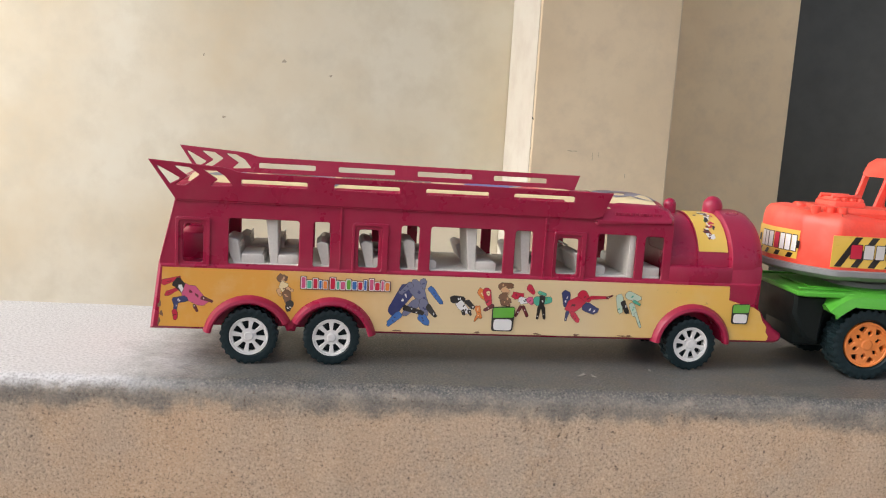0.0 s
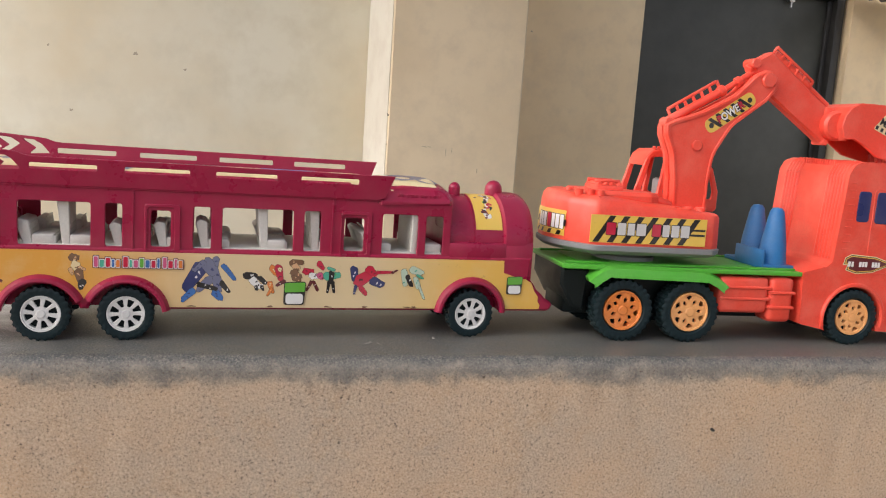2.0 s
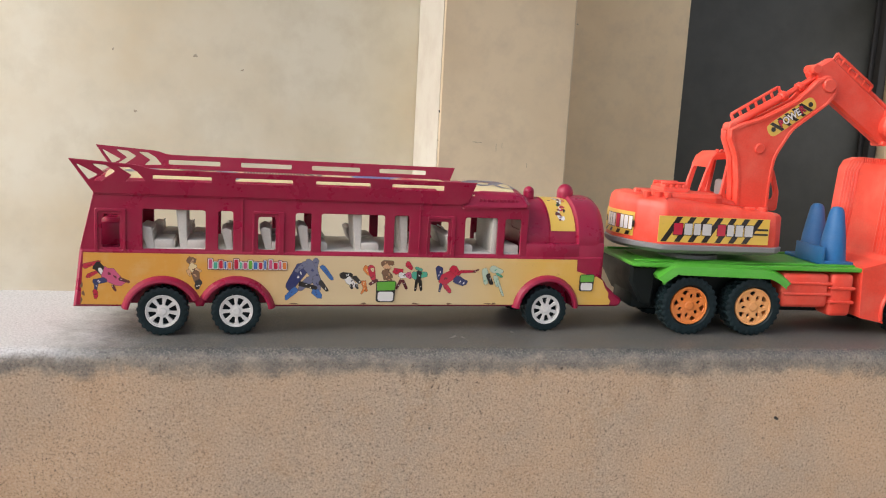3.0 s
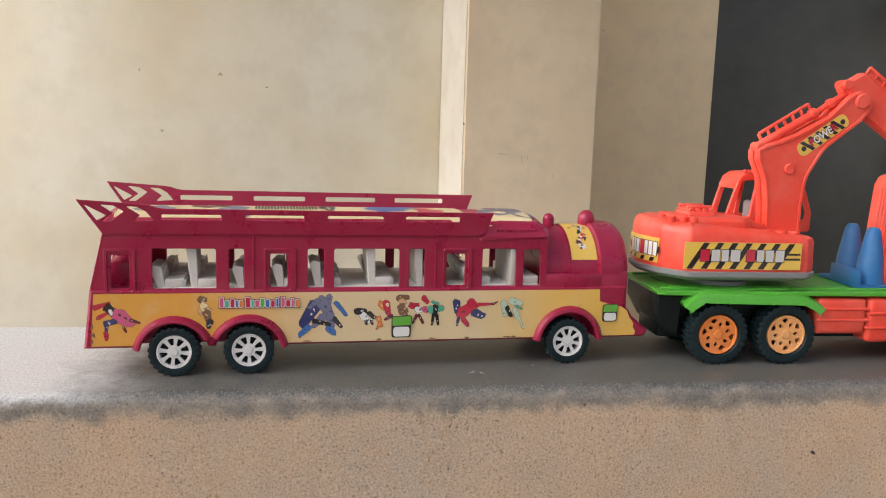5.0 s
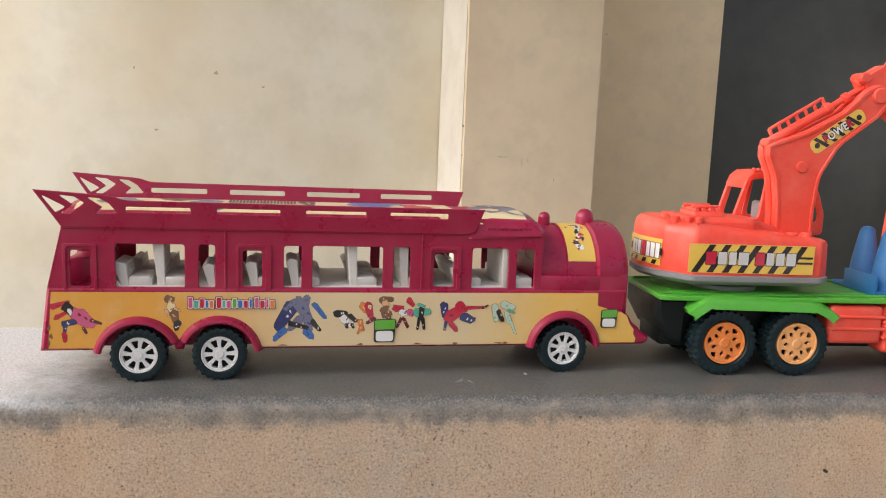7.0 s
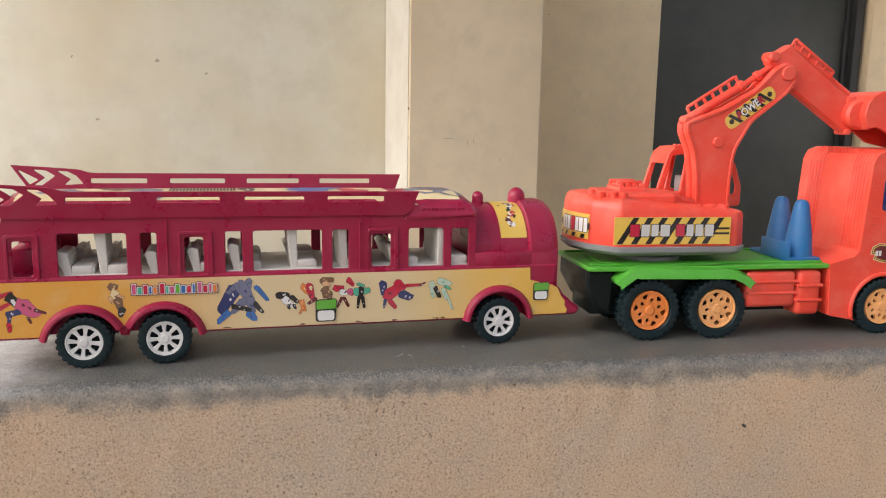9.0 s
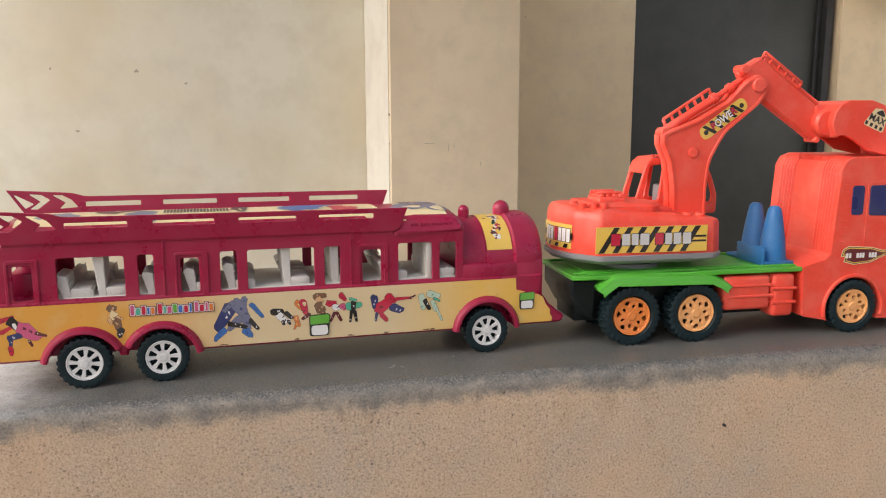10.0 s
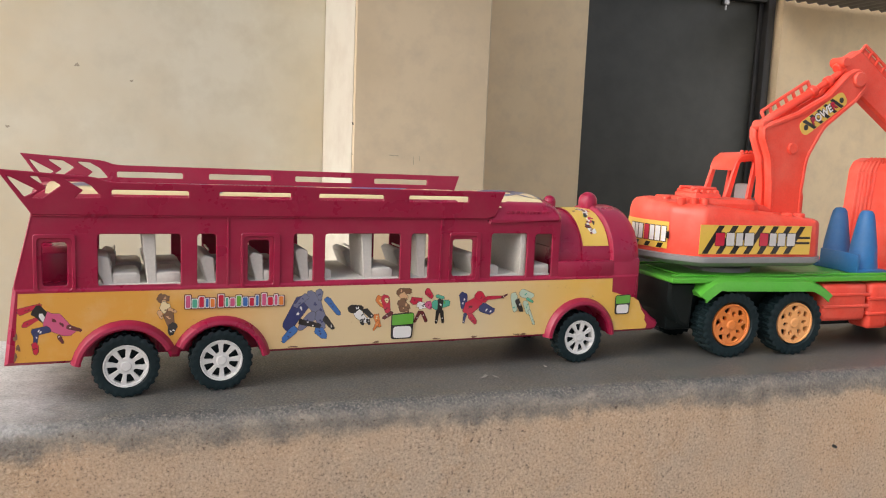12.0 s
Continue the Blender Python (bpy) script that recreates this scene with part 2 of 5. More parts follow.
def part(name, bm, material, parent=None, label=""):
    """Links a bmesh as one mesh object, under parent if that is given."""
    me = bpy.data.meshes.new(name)
    bmesh.ops.recalc_face_normals(bm, faces=bm.faces)
    bm.to_mesh(me)
    bm.free()
    finish(me)
    me.materials.append(material)
    ob = new(name, me)
    ob.parent = parent
    if label:
        ob["label"] = label
    return ob


def thing(name, m, label, category, group=""):
    ob = new(name)
    ob.empty_display_size = 0.05
    ob.matrix_world = m
    return tagged(ob, label, category, group)


def rounded(pts, r, n=4):
    """A closed outline with its corners rounded by r (one number, or one a corner)."""
    out = []
    k = len(pts)
    for i in range(k):
        a, b, c = Vector(pts[i - 1]), Vector(pts[i]), Vector(pts[(i + 1) % k])
        ri = r[i] if isinstance(r, (list, tuple)) else r
        d1, d2 = a - b, c - b
        l1, l2 = d1.length, d2.length
        ang = d1.angle(d2) if l1 > 1e-9 and l2 > 1e-9 else math.pi
        if ri <= 0 or ang > 3.05:
            out.append((b.x, b.y))
            continue
        cut = min(ri / math.tan(ang / 2), 0.48 * l1, 0.48 * l2)
        p, q = b + d1.normalized() * cut, b + d2.normalized() * cut
        for j in range(n + 1):
            s = j / n
            w = p * (1 - s) ** 2 + b * 2 * s * (1 - s) + q * s * s
            out.append((w.x, w.y))
    return out


def box2(x0, y0, x1, y1, r=0.0, n=4):
    pts = [(x0, y0), (x1, y0), (x1, y1), (x0, y1)]
    return rounded(pts, r, n) if r else pts


def arc(cx, cy, r, a0, a1, n=14):
    return [(cx + r * math.cos(radians(a0 + (a1 - a0) * i / n)), cy + r * math.sin(radians(a0 + (a1 - a0) * i / n))) for i in range(n + 1)]


def area2(p):
    return sum(p[i - 1][0] * p[i][1] - p[i][0] * p[i - 1][1] for i in range(len(p))) / 2


def shrink(p, d):
    """The closed outline moved inwards by d (outwards for holes, which run clockwise)."""
    out = []
    k = len(p)
    for i in range(k):
        a, b, c = Vector(p[i - 1]), Vector(p[i]), Vector(p[(i + 1) % k])
        e1, e2 = (b - a), (c - b)
        if e1.length < 1e-9 or e2.length < 1e-9:
            out.append((b.x, b.y))
            continue
        n1, n2 = Vector((-e1.y, e1.x)).normalized(), Vector((-e2.y, e2.x)).normalized()
        m = n1 + n2
        if m.length < 1e-6:
            out.append((b.x, b.y))
            continue
        m = m.normalized()
        w = b + m * (d / max(0.45, m.dot(n1)))
        out.append((w.x, w.y))
    return out


def slab(bm, outline, holes=(), depth=0.002, chamfer=0.0, put=lambda x, y, d: (x, d, y)):
    """Adds a plate with real holes to bm. put() maps outline x, y and depth d (0 at the front, depth at the back) to a place."""
    from mathutils.geometry import tessellate_polygon
    loops = [outline if area2(outline) > 0 else outline[::-1]]
    loops += [h if area2(h) < 0 else h[::-1] for h in holes]
    c = min(chamfer, depth * 0.45)
    layers = [(0.0, c), (c, 0.0), (depth - c, 0.0), (depth, c)] if c > 0 else [(0.0, 0.0), (depth, 0.0)]
    rings = []
    for d, inset in layers:
        rings.append([[bm.verts.new(put(x, y, d)) for x, y in (shrink(lp, inset) if inset else lp)] for lp in loops])
    for la, lb in zip(rings[:-1], rings[1:]):
        for ra, rb in zip(la, lb):
            k = len(ra)
            for i in range(k):
                bm.faces.new((ra[i - 1], ra[i], rb[i], rb[i - 1]))
    for ring, inset, flip in ((rings[0], layers[0][1], False), (rings[-1], layers[-1][1], True)):
        flat = [v for lp in ring for v in lp]
        tris = tessellate_polygon([[Vector((*q, 0)) for q in (shrink(lp, inset) if inset else lp)] for lp in loops])
        for t in tris:
            vs = [flat[i] for i in (t if not flip else t[::-1])]
            if len(set(vs)) == 3:
                try:
                    bm.faces.new(vs)
                except ValueError:
                    pass
    return bm


def plate(name, outline, holes, v0, depth, material, parent, label="", chamfer=0.0006, shear=0.0):
    """A plate standing in the x-z plane from v0 to v0 + depth."""
    bm = slab(bmesh.new(), outline, holes, depth, chamfer, lambda x, y, d: (x, v0 + d, y - shear * x))
    return part(name, bm, material, parent, label)


def flat(name, outline, holes, z0, depth, material, parent, label="", chamfer=0.0006, shear=0.0):
    """A plate lying flat, its top at z0 + depth."""
    bm = slab(bmesh.new(), outline, holes, depth, chamfer, lambda x, y, d: (x, y, z0 + d - shear * x))
    return part(name, bm, material, parent, label)


def block(bm, x0, x1, y0, y1, z0, z1, bev=0.002, seg=2, m=None):
    """Adds a bevelled box to bm."""
    r = bmesh.ops.create_cube(bm, size=1.0, matrix=(m or Matrix()) @ Matrix.LocRotScale(((x0 + x1) / 2, (y0 + y1) / 2, (z0 + z1) / 2), None, (x1 - x0, y1 - y0, z1 - z0)))
    if bev:
        es = list({e for v in r["verts"] for e in v.link_edges})
        bmesh.ops.bevel(bm, geom=es, offset=bev, segments=seg, profile=0.5, affect="EDGES", clamp_overlap=True)
    return bm


def lathe(bm, profile, n, m=None, closed=False):
    """Turns (radius, along) points round the y axis."""
    m = m or Matrix()
    rings = []
    for r, a in profile:
        if r < 1e-6:
            rings.append([bm.verts.new(m @ Vector((0, a, 0)))])
        else:
            rings.append([bm.verts.new(m @ Vector((r * math.cos(2 * math.pi * i / n), a, r * math.sin(2 * math.pi * i / n)))) for i in range(n)])
    pairs = list(zip(rings[:-1], rings[1:])) + ([(rings[-1], rings[0])] if closed else [])
    for a, b in pairs:
        for i in range(n):
            if len(a) == 1 and len(b) > 1:
                bm.faces.new((a[0], b[i], b[(i + 1) % n]))
            elif len(b) == 1 and len(a) > 1:
                bm.faces.new((a[i], b[0], a[(i + 1) % n]))
            elif len(a) > 1:
                bm.faces.new((a[i], b[i], b[(i + 1) % n], a[(i + 1) % n]))
    return bm


def rod(bm, a, b, r, n=10, r2=None):
    """Adds a capped round bar from a to b."""
    a, b = Vector(a), Vector(b)
    q = (b - a).to_track_quat("Y", "Z").to_matrix().to_4x4()
    r2 = r if r2 is None else r2
    length = (b - a).length
    return lathe(bm, [(0, 0), (r * 0.85, 0), (r, min(r * 0.2, length / 4)), (r2, length - min(r2 * 0.2, length / 4)), (r2 * 0.85, length), (0, length)], n, Matrix.Translation(a) @ q)


def lettering(name, text, size, m, material, parent, label="", wide=1.0, fat=0.0):
    """Flat raised letters; m puts the text's plane (x along, y up) into the thing."""
    cu = bpy.data.curves.new(name, "FONT")
    cu.body, cu.size, cu.extrude, cu.align_x, cu.align_y, cu.offset = text, size, 0.00012, "CENTER", "CENTER", fat
    tmp = new(name + "_outline", cu)
    bpy.context.view_layer.update()
    me = bpy.data.meshes.new_from_object(tmp.evaluated_get(bpy.context.evaluated_depsgraph_get()))
    bpy.data.objects.remove(tmp)
    bpy.data.curves.remove(cu)
    me.transform(m @ Matrix.Diagonal((wide, 1, 1, 1)))
    me.name = name
    me.materials.clear()
    me.materials.append(material)
    ob = new(name, me)
    ob.parent = parent
    if label:
        ob["label"] = label
    return ob


def blob(cx, cy, rx, ry, seed, n=16, rough=0.22, turn=0.0):
    """An uneven closed patch."""
    rnd = random.Random(seed)
    ph = [rnd.uniform(0, 6.28) for _ in range(3)]
    out = []
    for i in range(n):
        a = 2 * math.pi * i / n
        k = 1 + rough * (0.6 * math.sin(2 * a + ph[0]) + 0.5 * math.sin(3 * a + ph[1]) + 0.4 * math.sin(5 * a + ph[2]))
        x, y = rx * k * math.cos(a), ry * k * math.sin(a)
        c, s = math.cos(radians(turn)), math.sin(radians(turn))
        out.append((cx + x * c - y * s, cy + x * s + y * c))
    return out


def tyre_mesh(r, w, lugs, lug_h):
    """Tyre lying about the y axis from y = 0 (outer face) to w, with two rows of tread lugs."""
    ri = r - lug_h
    n = lugs * 6
    prof = [(0.66, 0.10, 0), (0.72, 0.0, 0), (0.85, -0.005, 0), (0.90, 0.0, 1), (1, 0.05, 1), (1, 0.47, 1), (0, 0.48, 0), (0, 0.52, 0), (1, 0.53, 2), (1, 0.95, 2), (0.90, 1.0, 2), (0.85, 1.0, 0), (0.66, 1.0, 0)]
    bm = bmesh.new()
    rows = []
    for k, a, lug in prof:
        row = []
        for i in range(n):
            ph = (i + (3 if lug == 2 else 0)) % 6
            up = lug and ph < 3
            q = ri if k == 0 else (ri * k + (r - ri * k if k == 1 else 0.35 * lug_h) * up if lug else r * k)
            t = 2 * math.pi * i / n
            row.append(bm.verts.new((q * math.cos(t), a * w - (0.02 * w if up and a < 0.02 else 0), q * math.sin(t))))
        rows.append(row)
    for a, b in zip(rows, rows[1:] + rows[:1]):
        for i in range(n):
            bm.faces.new((a[i], b[i], b[(i + 1) % n], a[(i + 1) % n]))
    return bm


def wheel(parent, x, y, z, r, w, rim_mat, spokes, lugs, turn=0.0, flip=False, rim_r=0.74, label=""):
    """wheel > tyre, rim, with its outer face at y."""
    wh = new("wheel")
    wh.parent = parent
    wh.matrix_basis = pose(x, y, z, 0, turn, 180 if flip else 0)
    part("tyre", tyre_mesh(r, w, lugs, r * 0.045), TYRE, wh)
    R = r * rim_r
    bm = lathe(bmesh.new(), [(R * 0.90, w * 0.07), (R * 0.93, w * 0.02), (R, w * 0.02), (R * 1.01, w * 0.10), (R * 0.98, w * 0.5), (R * 0.86, w * 0.5), (R * 0.86, w * 0.12)], 36, closed=True)
    holes = []
    if spokes == 8:
        for k in range(8):
            a = 360 / 8 * (k + 0.5)
            holes.append(rounded([*[(0.40 * R * math.cos(radians(a + s)), 0.40 * R * math.sin(radians(a + s))) for s in (11, -11)],
                                  *[(0.84 * R * math.cos(radians(a + s)), 0.84 * R * math.sin(radians(a + s))) for s in (-13.5, 13.5)]], R * 0.05, 2))
    else:
        for k in range(6):
            a = 60 * k
            tri = [(0.57 * R * math.cos(radians(a)), 0.57 * R * math.sin(radians(a))), (0.80 * R * math.cos(radians(a - 15)), 0.80 * R * math.sin(radians(a - 15))),
                   (0.86 * R * math.cos(radians(a)), 0.86 * R * math.sin(radians(a))), (0.80 * R * math.cos(radians(a + 15)), 0.80 * R * math.sin(radians(a + 15)))]
            holes.append(rounded(tri, R * 0.05, 2))
            b = a + 30
            holes.append(rounded([(0.36 * R * math.cos(radians(b)), 0.36 * R * math.sin(radians(b))), (0.55 * R * math.cos(radians(b - 11)), 0.55 * R * math.sin(radians(b - 11))),
                                  (0.68 * R * math.cos(radians(b)), 0.68 * R * math.sin(radians(b))), (0.55 * R * math.cos(radians(b + 11)), 0.55 * R * math.sin(radians(b + 11)))], R * 0.04, 2))
    ring = arc(0, 0, R * 0.92, 0, 351, 39)
    slab(bm, ring, holes, w * 0.16, R * 0.02, lambda px, py, d: (px, w * 0.06 + d, py))
    lathe(bm, [(0, w * 0.0), (R * 0.20, w * 0.01), (R * 0.27, w * 0.07), (R * 0.27, w * 0.2), (0, w * 0.2)], 20)
    part("rim", bm, rim_mat, wh, label)
    dish = lathe(bmesh.new(), [(0, w * 0.48), (R * 0.9, w * 0.48), (R * 0.9, w * 0.52), (0, w * 0.52)], 24)
    part("wheel_disc", dish, TYRE, wh)
    return wh


# ---------------------------------------------------------------- the setting
def setting(name, bm, material, label, category):
    return tagged(part(name, bm, material), label, category, kind="structure")


def slab_box(name, x0, x1, y0, y1, z0, z1, material, label, category, bev=0.004, m=None):
    return setting(name, block(bmesh.new(), x0, x1, y0, y1, z0, z1, bev, 2, m), material, label, category)


FLOOR_Z, GROUND_Z = -1.0, -1.15


def parapet():
    """Low wall on which the toys stand: sandy front, rounded rough lip, trowelled top."""
    nx, x0, x1 = 1300, -2.6, 4.6
    prof = [(0.0, GROUND_Z), (0.0, -0.60), (0.0, -0.36)] + [(0.0, -0.30 + 0.012 * i) for i in range(24)]
    prof += [(0.014 - 0.014 * math.cos(radians(a)), -0.014 + 0.014 * math.sin(radians(a))) for a in range(0, 91, 9)]
    prof += [(0.014 + 0.249 * k / 30, 0.0) for k in range(1, 30)]
    prof += [(0.263 - 0.008 + 0.008 * math.sin(radians(a)), -0.008 + 0.008 * math.cos(radians(a))) for a in (20, 45, 70, 90)] + [(0.263, FLOOR_Z)]
    bm = bmesh.new()
    rows = []
    for py, pz in prof:
        row = []
        for i in range(nx + 1):
            x = x0 + (x1 - x0) * i / nx
            q = py + pz
            coarse = min(1.0, max(0.0, (0.006 - q) / 0.020))
            n1 = noise.noise(Vector((x * 9, pz * 9, 0.3 + py * 9)))
            n2 = noise.noise(Vector((x * 42, pz * 42, 4.1 + py * 42)))
            n3 = noise.noise(Vector((x * 120, pz * 120, 2.1 + py * 120)))
            amp = coarse * (0.0012 * n1 + 0.0011 * n2 + 0.0006 * n3)
            low = 0.0005 * noise.noise(Vector((x * 12, py * 12, 0)))
            row.append(bm.verts.new((x, py + (amp if pz < -0.002 else 0.0), pz + (0.7 * amp + low if pz > -0.012 else 0.0))))
        rows.append(row)
    for a, b in zip(rows[:-1], rows[1:]):
        for i in range(nx):
            bm.faces.new((a[i], a[i + 1], b[i + 1], b[i]))
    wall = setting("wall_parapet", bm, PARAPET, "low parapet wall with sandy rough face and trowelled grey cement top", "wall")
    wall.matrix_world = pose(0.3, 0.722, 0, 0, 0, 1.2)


parapet()
WX, WY, PX, PY, DY = 0.553, 3.17, 1.076, 2.80, 4.0
DL, DR, DT, WR = 2.072, 3.234, 1.115, 6.5
slab_box("wall_left", -3.2, WX, WY, WY + 0.2, FLOOR_Z, 2.4, WALL, "cream distempered house wall, rubbed and mottled", "wall")
pier = [(WX + 0.002, WY + 0.2), (WX + 0.002, WY), (0.602, 2.842), (0.606, 2.836), (PX - 0.006, PY), (PX, PY + 0.006), (PX, WY + 0.2)]
setting("pillar", slab(bmesh.new(), pier, [], 2.4 - FLOOR_Z, 0, lambda x, y, d: (x, y, FLOOR_Z + d)), PIER, "tan plastered pier between the two walls", "pillar")
# thin pale sheet over the pier's side, standing in for the light on it
side = [(WX - 0.001, WY - 0.003), (0.5985, 2.846), (0.6015, 2.847), (WX + 0.0015, WY - 0.003)]
setting("pillar_side", slab(bmesh.new(), side, [], 2.4 - FLOOR_Z, 0, lambda x, y, d: (x, y, FLOOR_Z + d)), EDGE, "side face of the plastered pier, coloured pale for the light on it", "pillar")
slab_box("wall_passage", PX - 0.2, PX - 0.01, WY + 0.2, DY, FLOOR_Z, 2.4, PIER, "tan side wall of the recess", "wall")
slab_box("wall_back_left", PX - 0.2, DL, DY, DY + 0.2, FLOOR_Z, 2.4, BACK, "tan back wall beside the dark door", "wall")
slab_box("wall_back_right", DR + 0.07, WR, DY, DY + 0.2, FLOOR_Z, 2.4, BACK, "tan back wall at the veranda's end", "wall")
slab_box("wall_back_over", DL, DR + 0.07, DY, DY + 0.2, DT + 0.03, 2.4, BACK, "tan plaster over the door", "wall")
slab_box("column", 1.085, 1.345, 0.745, 0.985, -0.001, 2.4, CONCRETE, "bare grey concrete column rising from the parapet", "column", 0.006)
slab_box("floor", -3.2, 5.0, 0.97, DY + 3, FLOOR_Z - 0.15, FLOOR_Z, FLOOR, "dusty cement veranda floor", "floor")
# unseen slab added to hold off skylight; its right end is cut to light the recess
slab_box("ceiling", -2.4, 1.12, 0.55, DY + 0.3, 2.4, 2.52, SOFFIT, "unseen limewashed concrete slab, added to shade the veranda", "ceiling")


def door():
    d = thing("door_1", pose(DL, DY + 0.10, FLOOR_Z), "closed charcoal-painted door in a dark frame", "door")
    d["kind"] = "structure"
    w, h = DR - DL, DT - FLOOR_Z
    part("door_leaf", block(bmesh.new(), 0.002, w - 0.002, 0.0, 0.04, 0.004, h - 0.02, 0.004), DOOR, d)
    part("frame_stop", block(bmesh.new(), w - 0.030, w - 0.001, -0.02, -0.001, 0.0, h - 0.02, 0.004), JAMB, d, "black door stop")
    part("frame_jamb", block(bmesh.new(), w, w + 0.05, -0.06, 0.08, 0, h + 0.03, 0.006), JAMB, d, "black door jamb")
    part("frame_head", block(bmesh.new(), 0, w, -0.05, 0.08, h - 0.018, h + 0.028, 0.006), JAMB, d)
    bm = block(bmesh.new(), w * 0.76, w * 0.79, -0.03, -0.002, h - 0.05, h - 0.02, 0.004)
    rod(bm, (w * 0.775, -0.02, h - 0.08), (w * 0.775, -0.02, h - 0.04), 0.006)
    part("bolt", bm, STEEL, d, "pale steel tower bolt")


door()
bm = bmesh.new()
bmesh.ops.create_grid(bm, x_segments=2, y_segments=2, size=400, matrix=Matrix.Translation((0, 0, GROUND_Z)))
setting("ground", bm, EARTH, "bare dry earth round the house", "ground")


def corrugated(name, length, height, label, category, pitch=0.076, amp=0.010):
    bm = bmesh.new()
    n = int(length / pitch * 8)
    lo = []
    for z in (0, height):
        lo.append([[bm.verts.new((length * i / n, s * 0.001 + amp * math.sin(2 * math.pi * i / 8), z)) for i in range(n + 1)] for s in (0, 1)])
    for i in range(n):
        for s in (0, 1):
            bm.faces.new((lo[0][s][i], lo[0][s][i + 1], lo[1][s][i + 1], lo[1][s][i]))
        for e in (0, 1):
            bm.faces.new((lo[e][0][i], lo[e][0][i + 1], lo[e][1][i + 1], lo[e][1][i]))
    return tagged(part(name, bm, TIN), label, category)


roof = corrugated("tin_roof", 3.2, 0.59, "grey corrugated tin eave of the outhouse", "roof")
roof.matrix_world = pose(3.22, 3.40, 1.11, -90, 0, 0)


# ---------------------------------------------------------------- toy bus
SH, DROP = 0.004, -0.003


DEEP = {"red": "maroon", "slate": "navy", "blue": "navy", "pink": "maroon", "teal": "green", "mint": "teal", "skin": "brown", "white": "black", "orange": "cream", "brown": "skin", "cream": "brown"}


def bus():
    b = thing("toy_bus", pose(0.014, 0.768, 0.0, 0, 0, 4.95), "crimson plastic toy bus with yellow picture stickers on a cement ledge", "toy bus")
    V0, V1 = 0.003, 0.117
    arches = ((0.0, 0.0250, 0.0335), (0.0725, 0.0255, 0.0335), (0.4148, 0.0275, 0.0335))
    bot = 0.0328

    def notch(cx, cz, r):
        a = math.degrees(math.asin((bot - cz) / r))
        return arc(cx, cz, r, 180 - a, a, 16)

    # lower body, one hull with wheel notches
    low = [(-0.0845, bot)]
    low += notch(arches[0][0], arches[0][1], arches[0][2]) + notch(arches[1][0], arches[1][1], arches[1][2]) + notch(arches[2][0], arches[2][1] + 0.002, arches[2][2])
    low += [(0.5035, bot), (0.5080, bot + 0.0020), (0.5100, bot + 0.0065), (0.5085, 0.0425), (0.5010, 0.0470), (0.4960, 0.0520), (0.4905, 0.0560), (0.4860, 0.0630), (0.4800, 0.0690), (0.4820, 0.0920), (-0.0775, 0.0920)]
    body = plate("body", low, [], V0, V1 - V0, RED, b, "crimson lower body", 0.0026, SH)
    # wheel-arch lips
    for cx, cz, r in arches:
        z = cz + (0.002 if cx > 0.3 else 0)
        left = 180 - math.degrees(math.asin((bot - 0.0005 - z) / 0.0405))
        right = math.degrees(math.asin((bot - 0.0005 - z) / 0.0405))
        if cx == 0.0:
            right = math.degrees(math.acos(0.03625 / 0.0405))
        if 0.05 < cx < 0.1:
            left = 180 - math.degrees(math.acos(0.03625 / 0.0405))
        for side in (0, 1):
            bm = bmesh.new()
            n = 22
            sec = [(0.0330, 0.0045), (0.0330, -0.0022), (0.0345, -0.0032), (0.0370, -0.0026), (0.0398, 0.0010), (0.0406, 0.0045)]
            rings = []
            for i in range(n + 1):
                a = radians(left + (right - left) * i / n)
                ring = []
                for rr_, vv in sec:
                    v = vv if side == 0 else 0.120 - vv
                    ring.append(bm.verts.new((cx + rr_ * math.cos(a), v, z + rr_ * math.sin(a) - SH * cx)))
                rings.append(ring)
            for ra, rb in zip(rings[:-1], rings[1:]):
                for k in range(len(sec)):
                    bm.faces.new((ra[k - 1], ra[k], rb[k], rb[k - 1]))
            bm.faces.new(rings[0])
            bm.faces.new(rings[-1])
            part("wheel_arch", bm, RED, b)
    # wheels
    for cx, cz, r in arches:
        for side in (0, 1):
            wheel(b, cx, 0.0005 if side == 0 else 0.1195, 0.0253, 0.0253, 0.0165, WHITE, 8, 24, 11 * cx * 100 + 8, side == 1, 0.67, "white eight-spoke rim")
        part("wheel_well", block(bmesh.new(), cx - 0.035, cx + 0.035, 0.0210, 0.0990, 0.0325 - SH * cx, 0.0700 - SH * cx, 0.001), RED, b)
        part("axle", rod(bmesh.new(), (cx, 0.012, 0.0253), (cx, 0.108, 0.0253), 0.0022), BLACK, b)
    # window walls
    wins = [(-0.0573, 0.0928, -0.0405, 0.1260), (-0.0192, 0.0915, 0.0412, 0.1322), (0.0537, 0.0915, 0.0683, 0.1322), (0.0934, 0.0930, 0.1110, 0.1272),
            (0.1312, 0.0913, 0.1476, 0.1322), (0.1580, 0.0913, 0.2255, 0.1324), (0.2360, 0.0915, 0.2524, 0.1324), (0.2760, 0.0935, 0.2960, 0.1272),
            (0.3150, 0.0912, 0.3524, 0.1326), (0.3610, 0.0912, 0.3795, 0.1320)]
    upper = [(-0.0778, 0.0880), (0.3880, 0.0880), (0.3880, 0.1440), (0.3860, 0.1475), (0.3300, 0.1475), (-0.0640, 0.1475), (-0.0700, 0.1200)]
    for side in (0, 1):
        v = 0.0045 if side == 0 else 0.1130
        wall = plate("window_wall", upper, [box2(*w, 0.0028) for w in wins], v, 0.0025, RED, b, "crimson window wall", 0.0006, SH)
        vf = 0.0030 if side == 0 else 0.1150
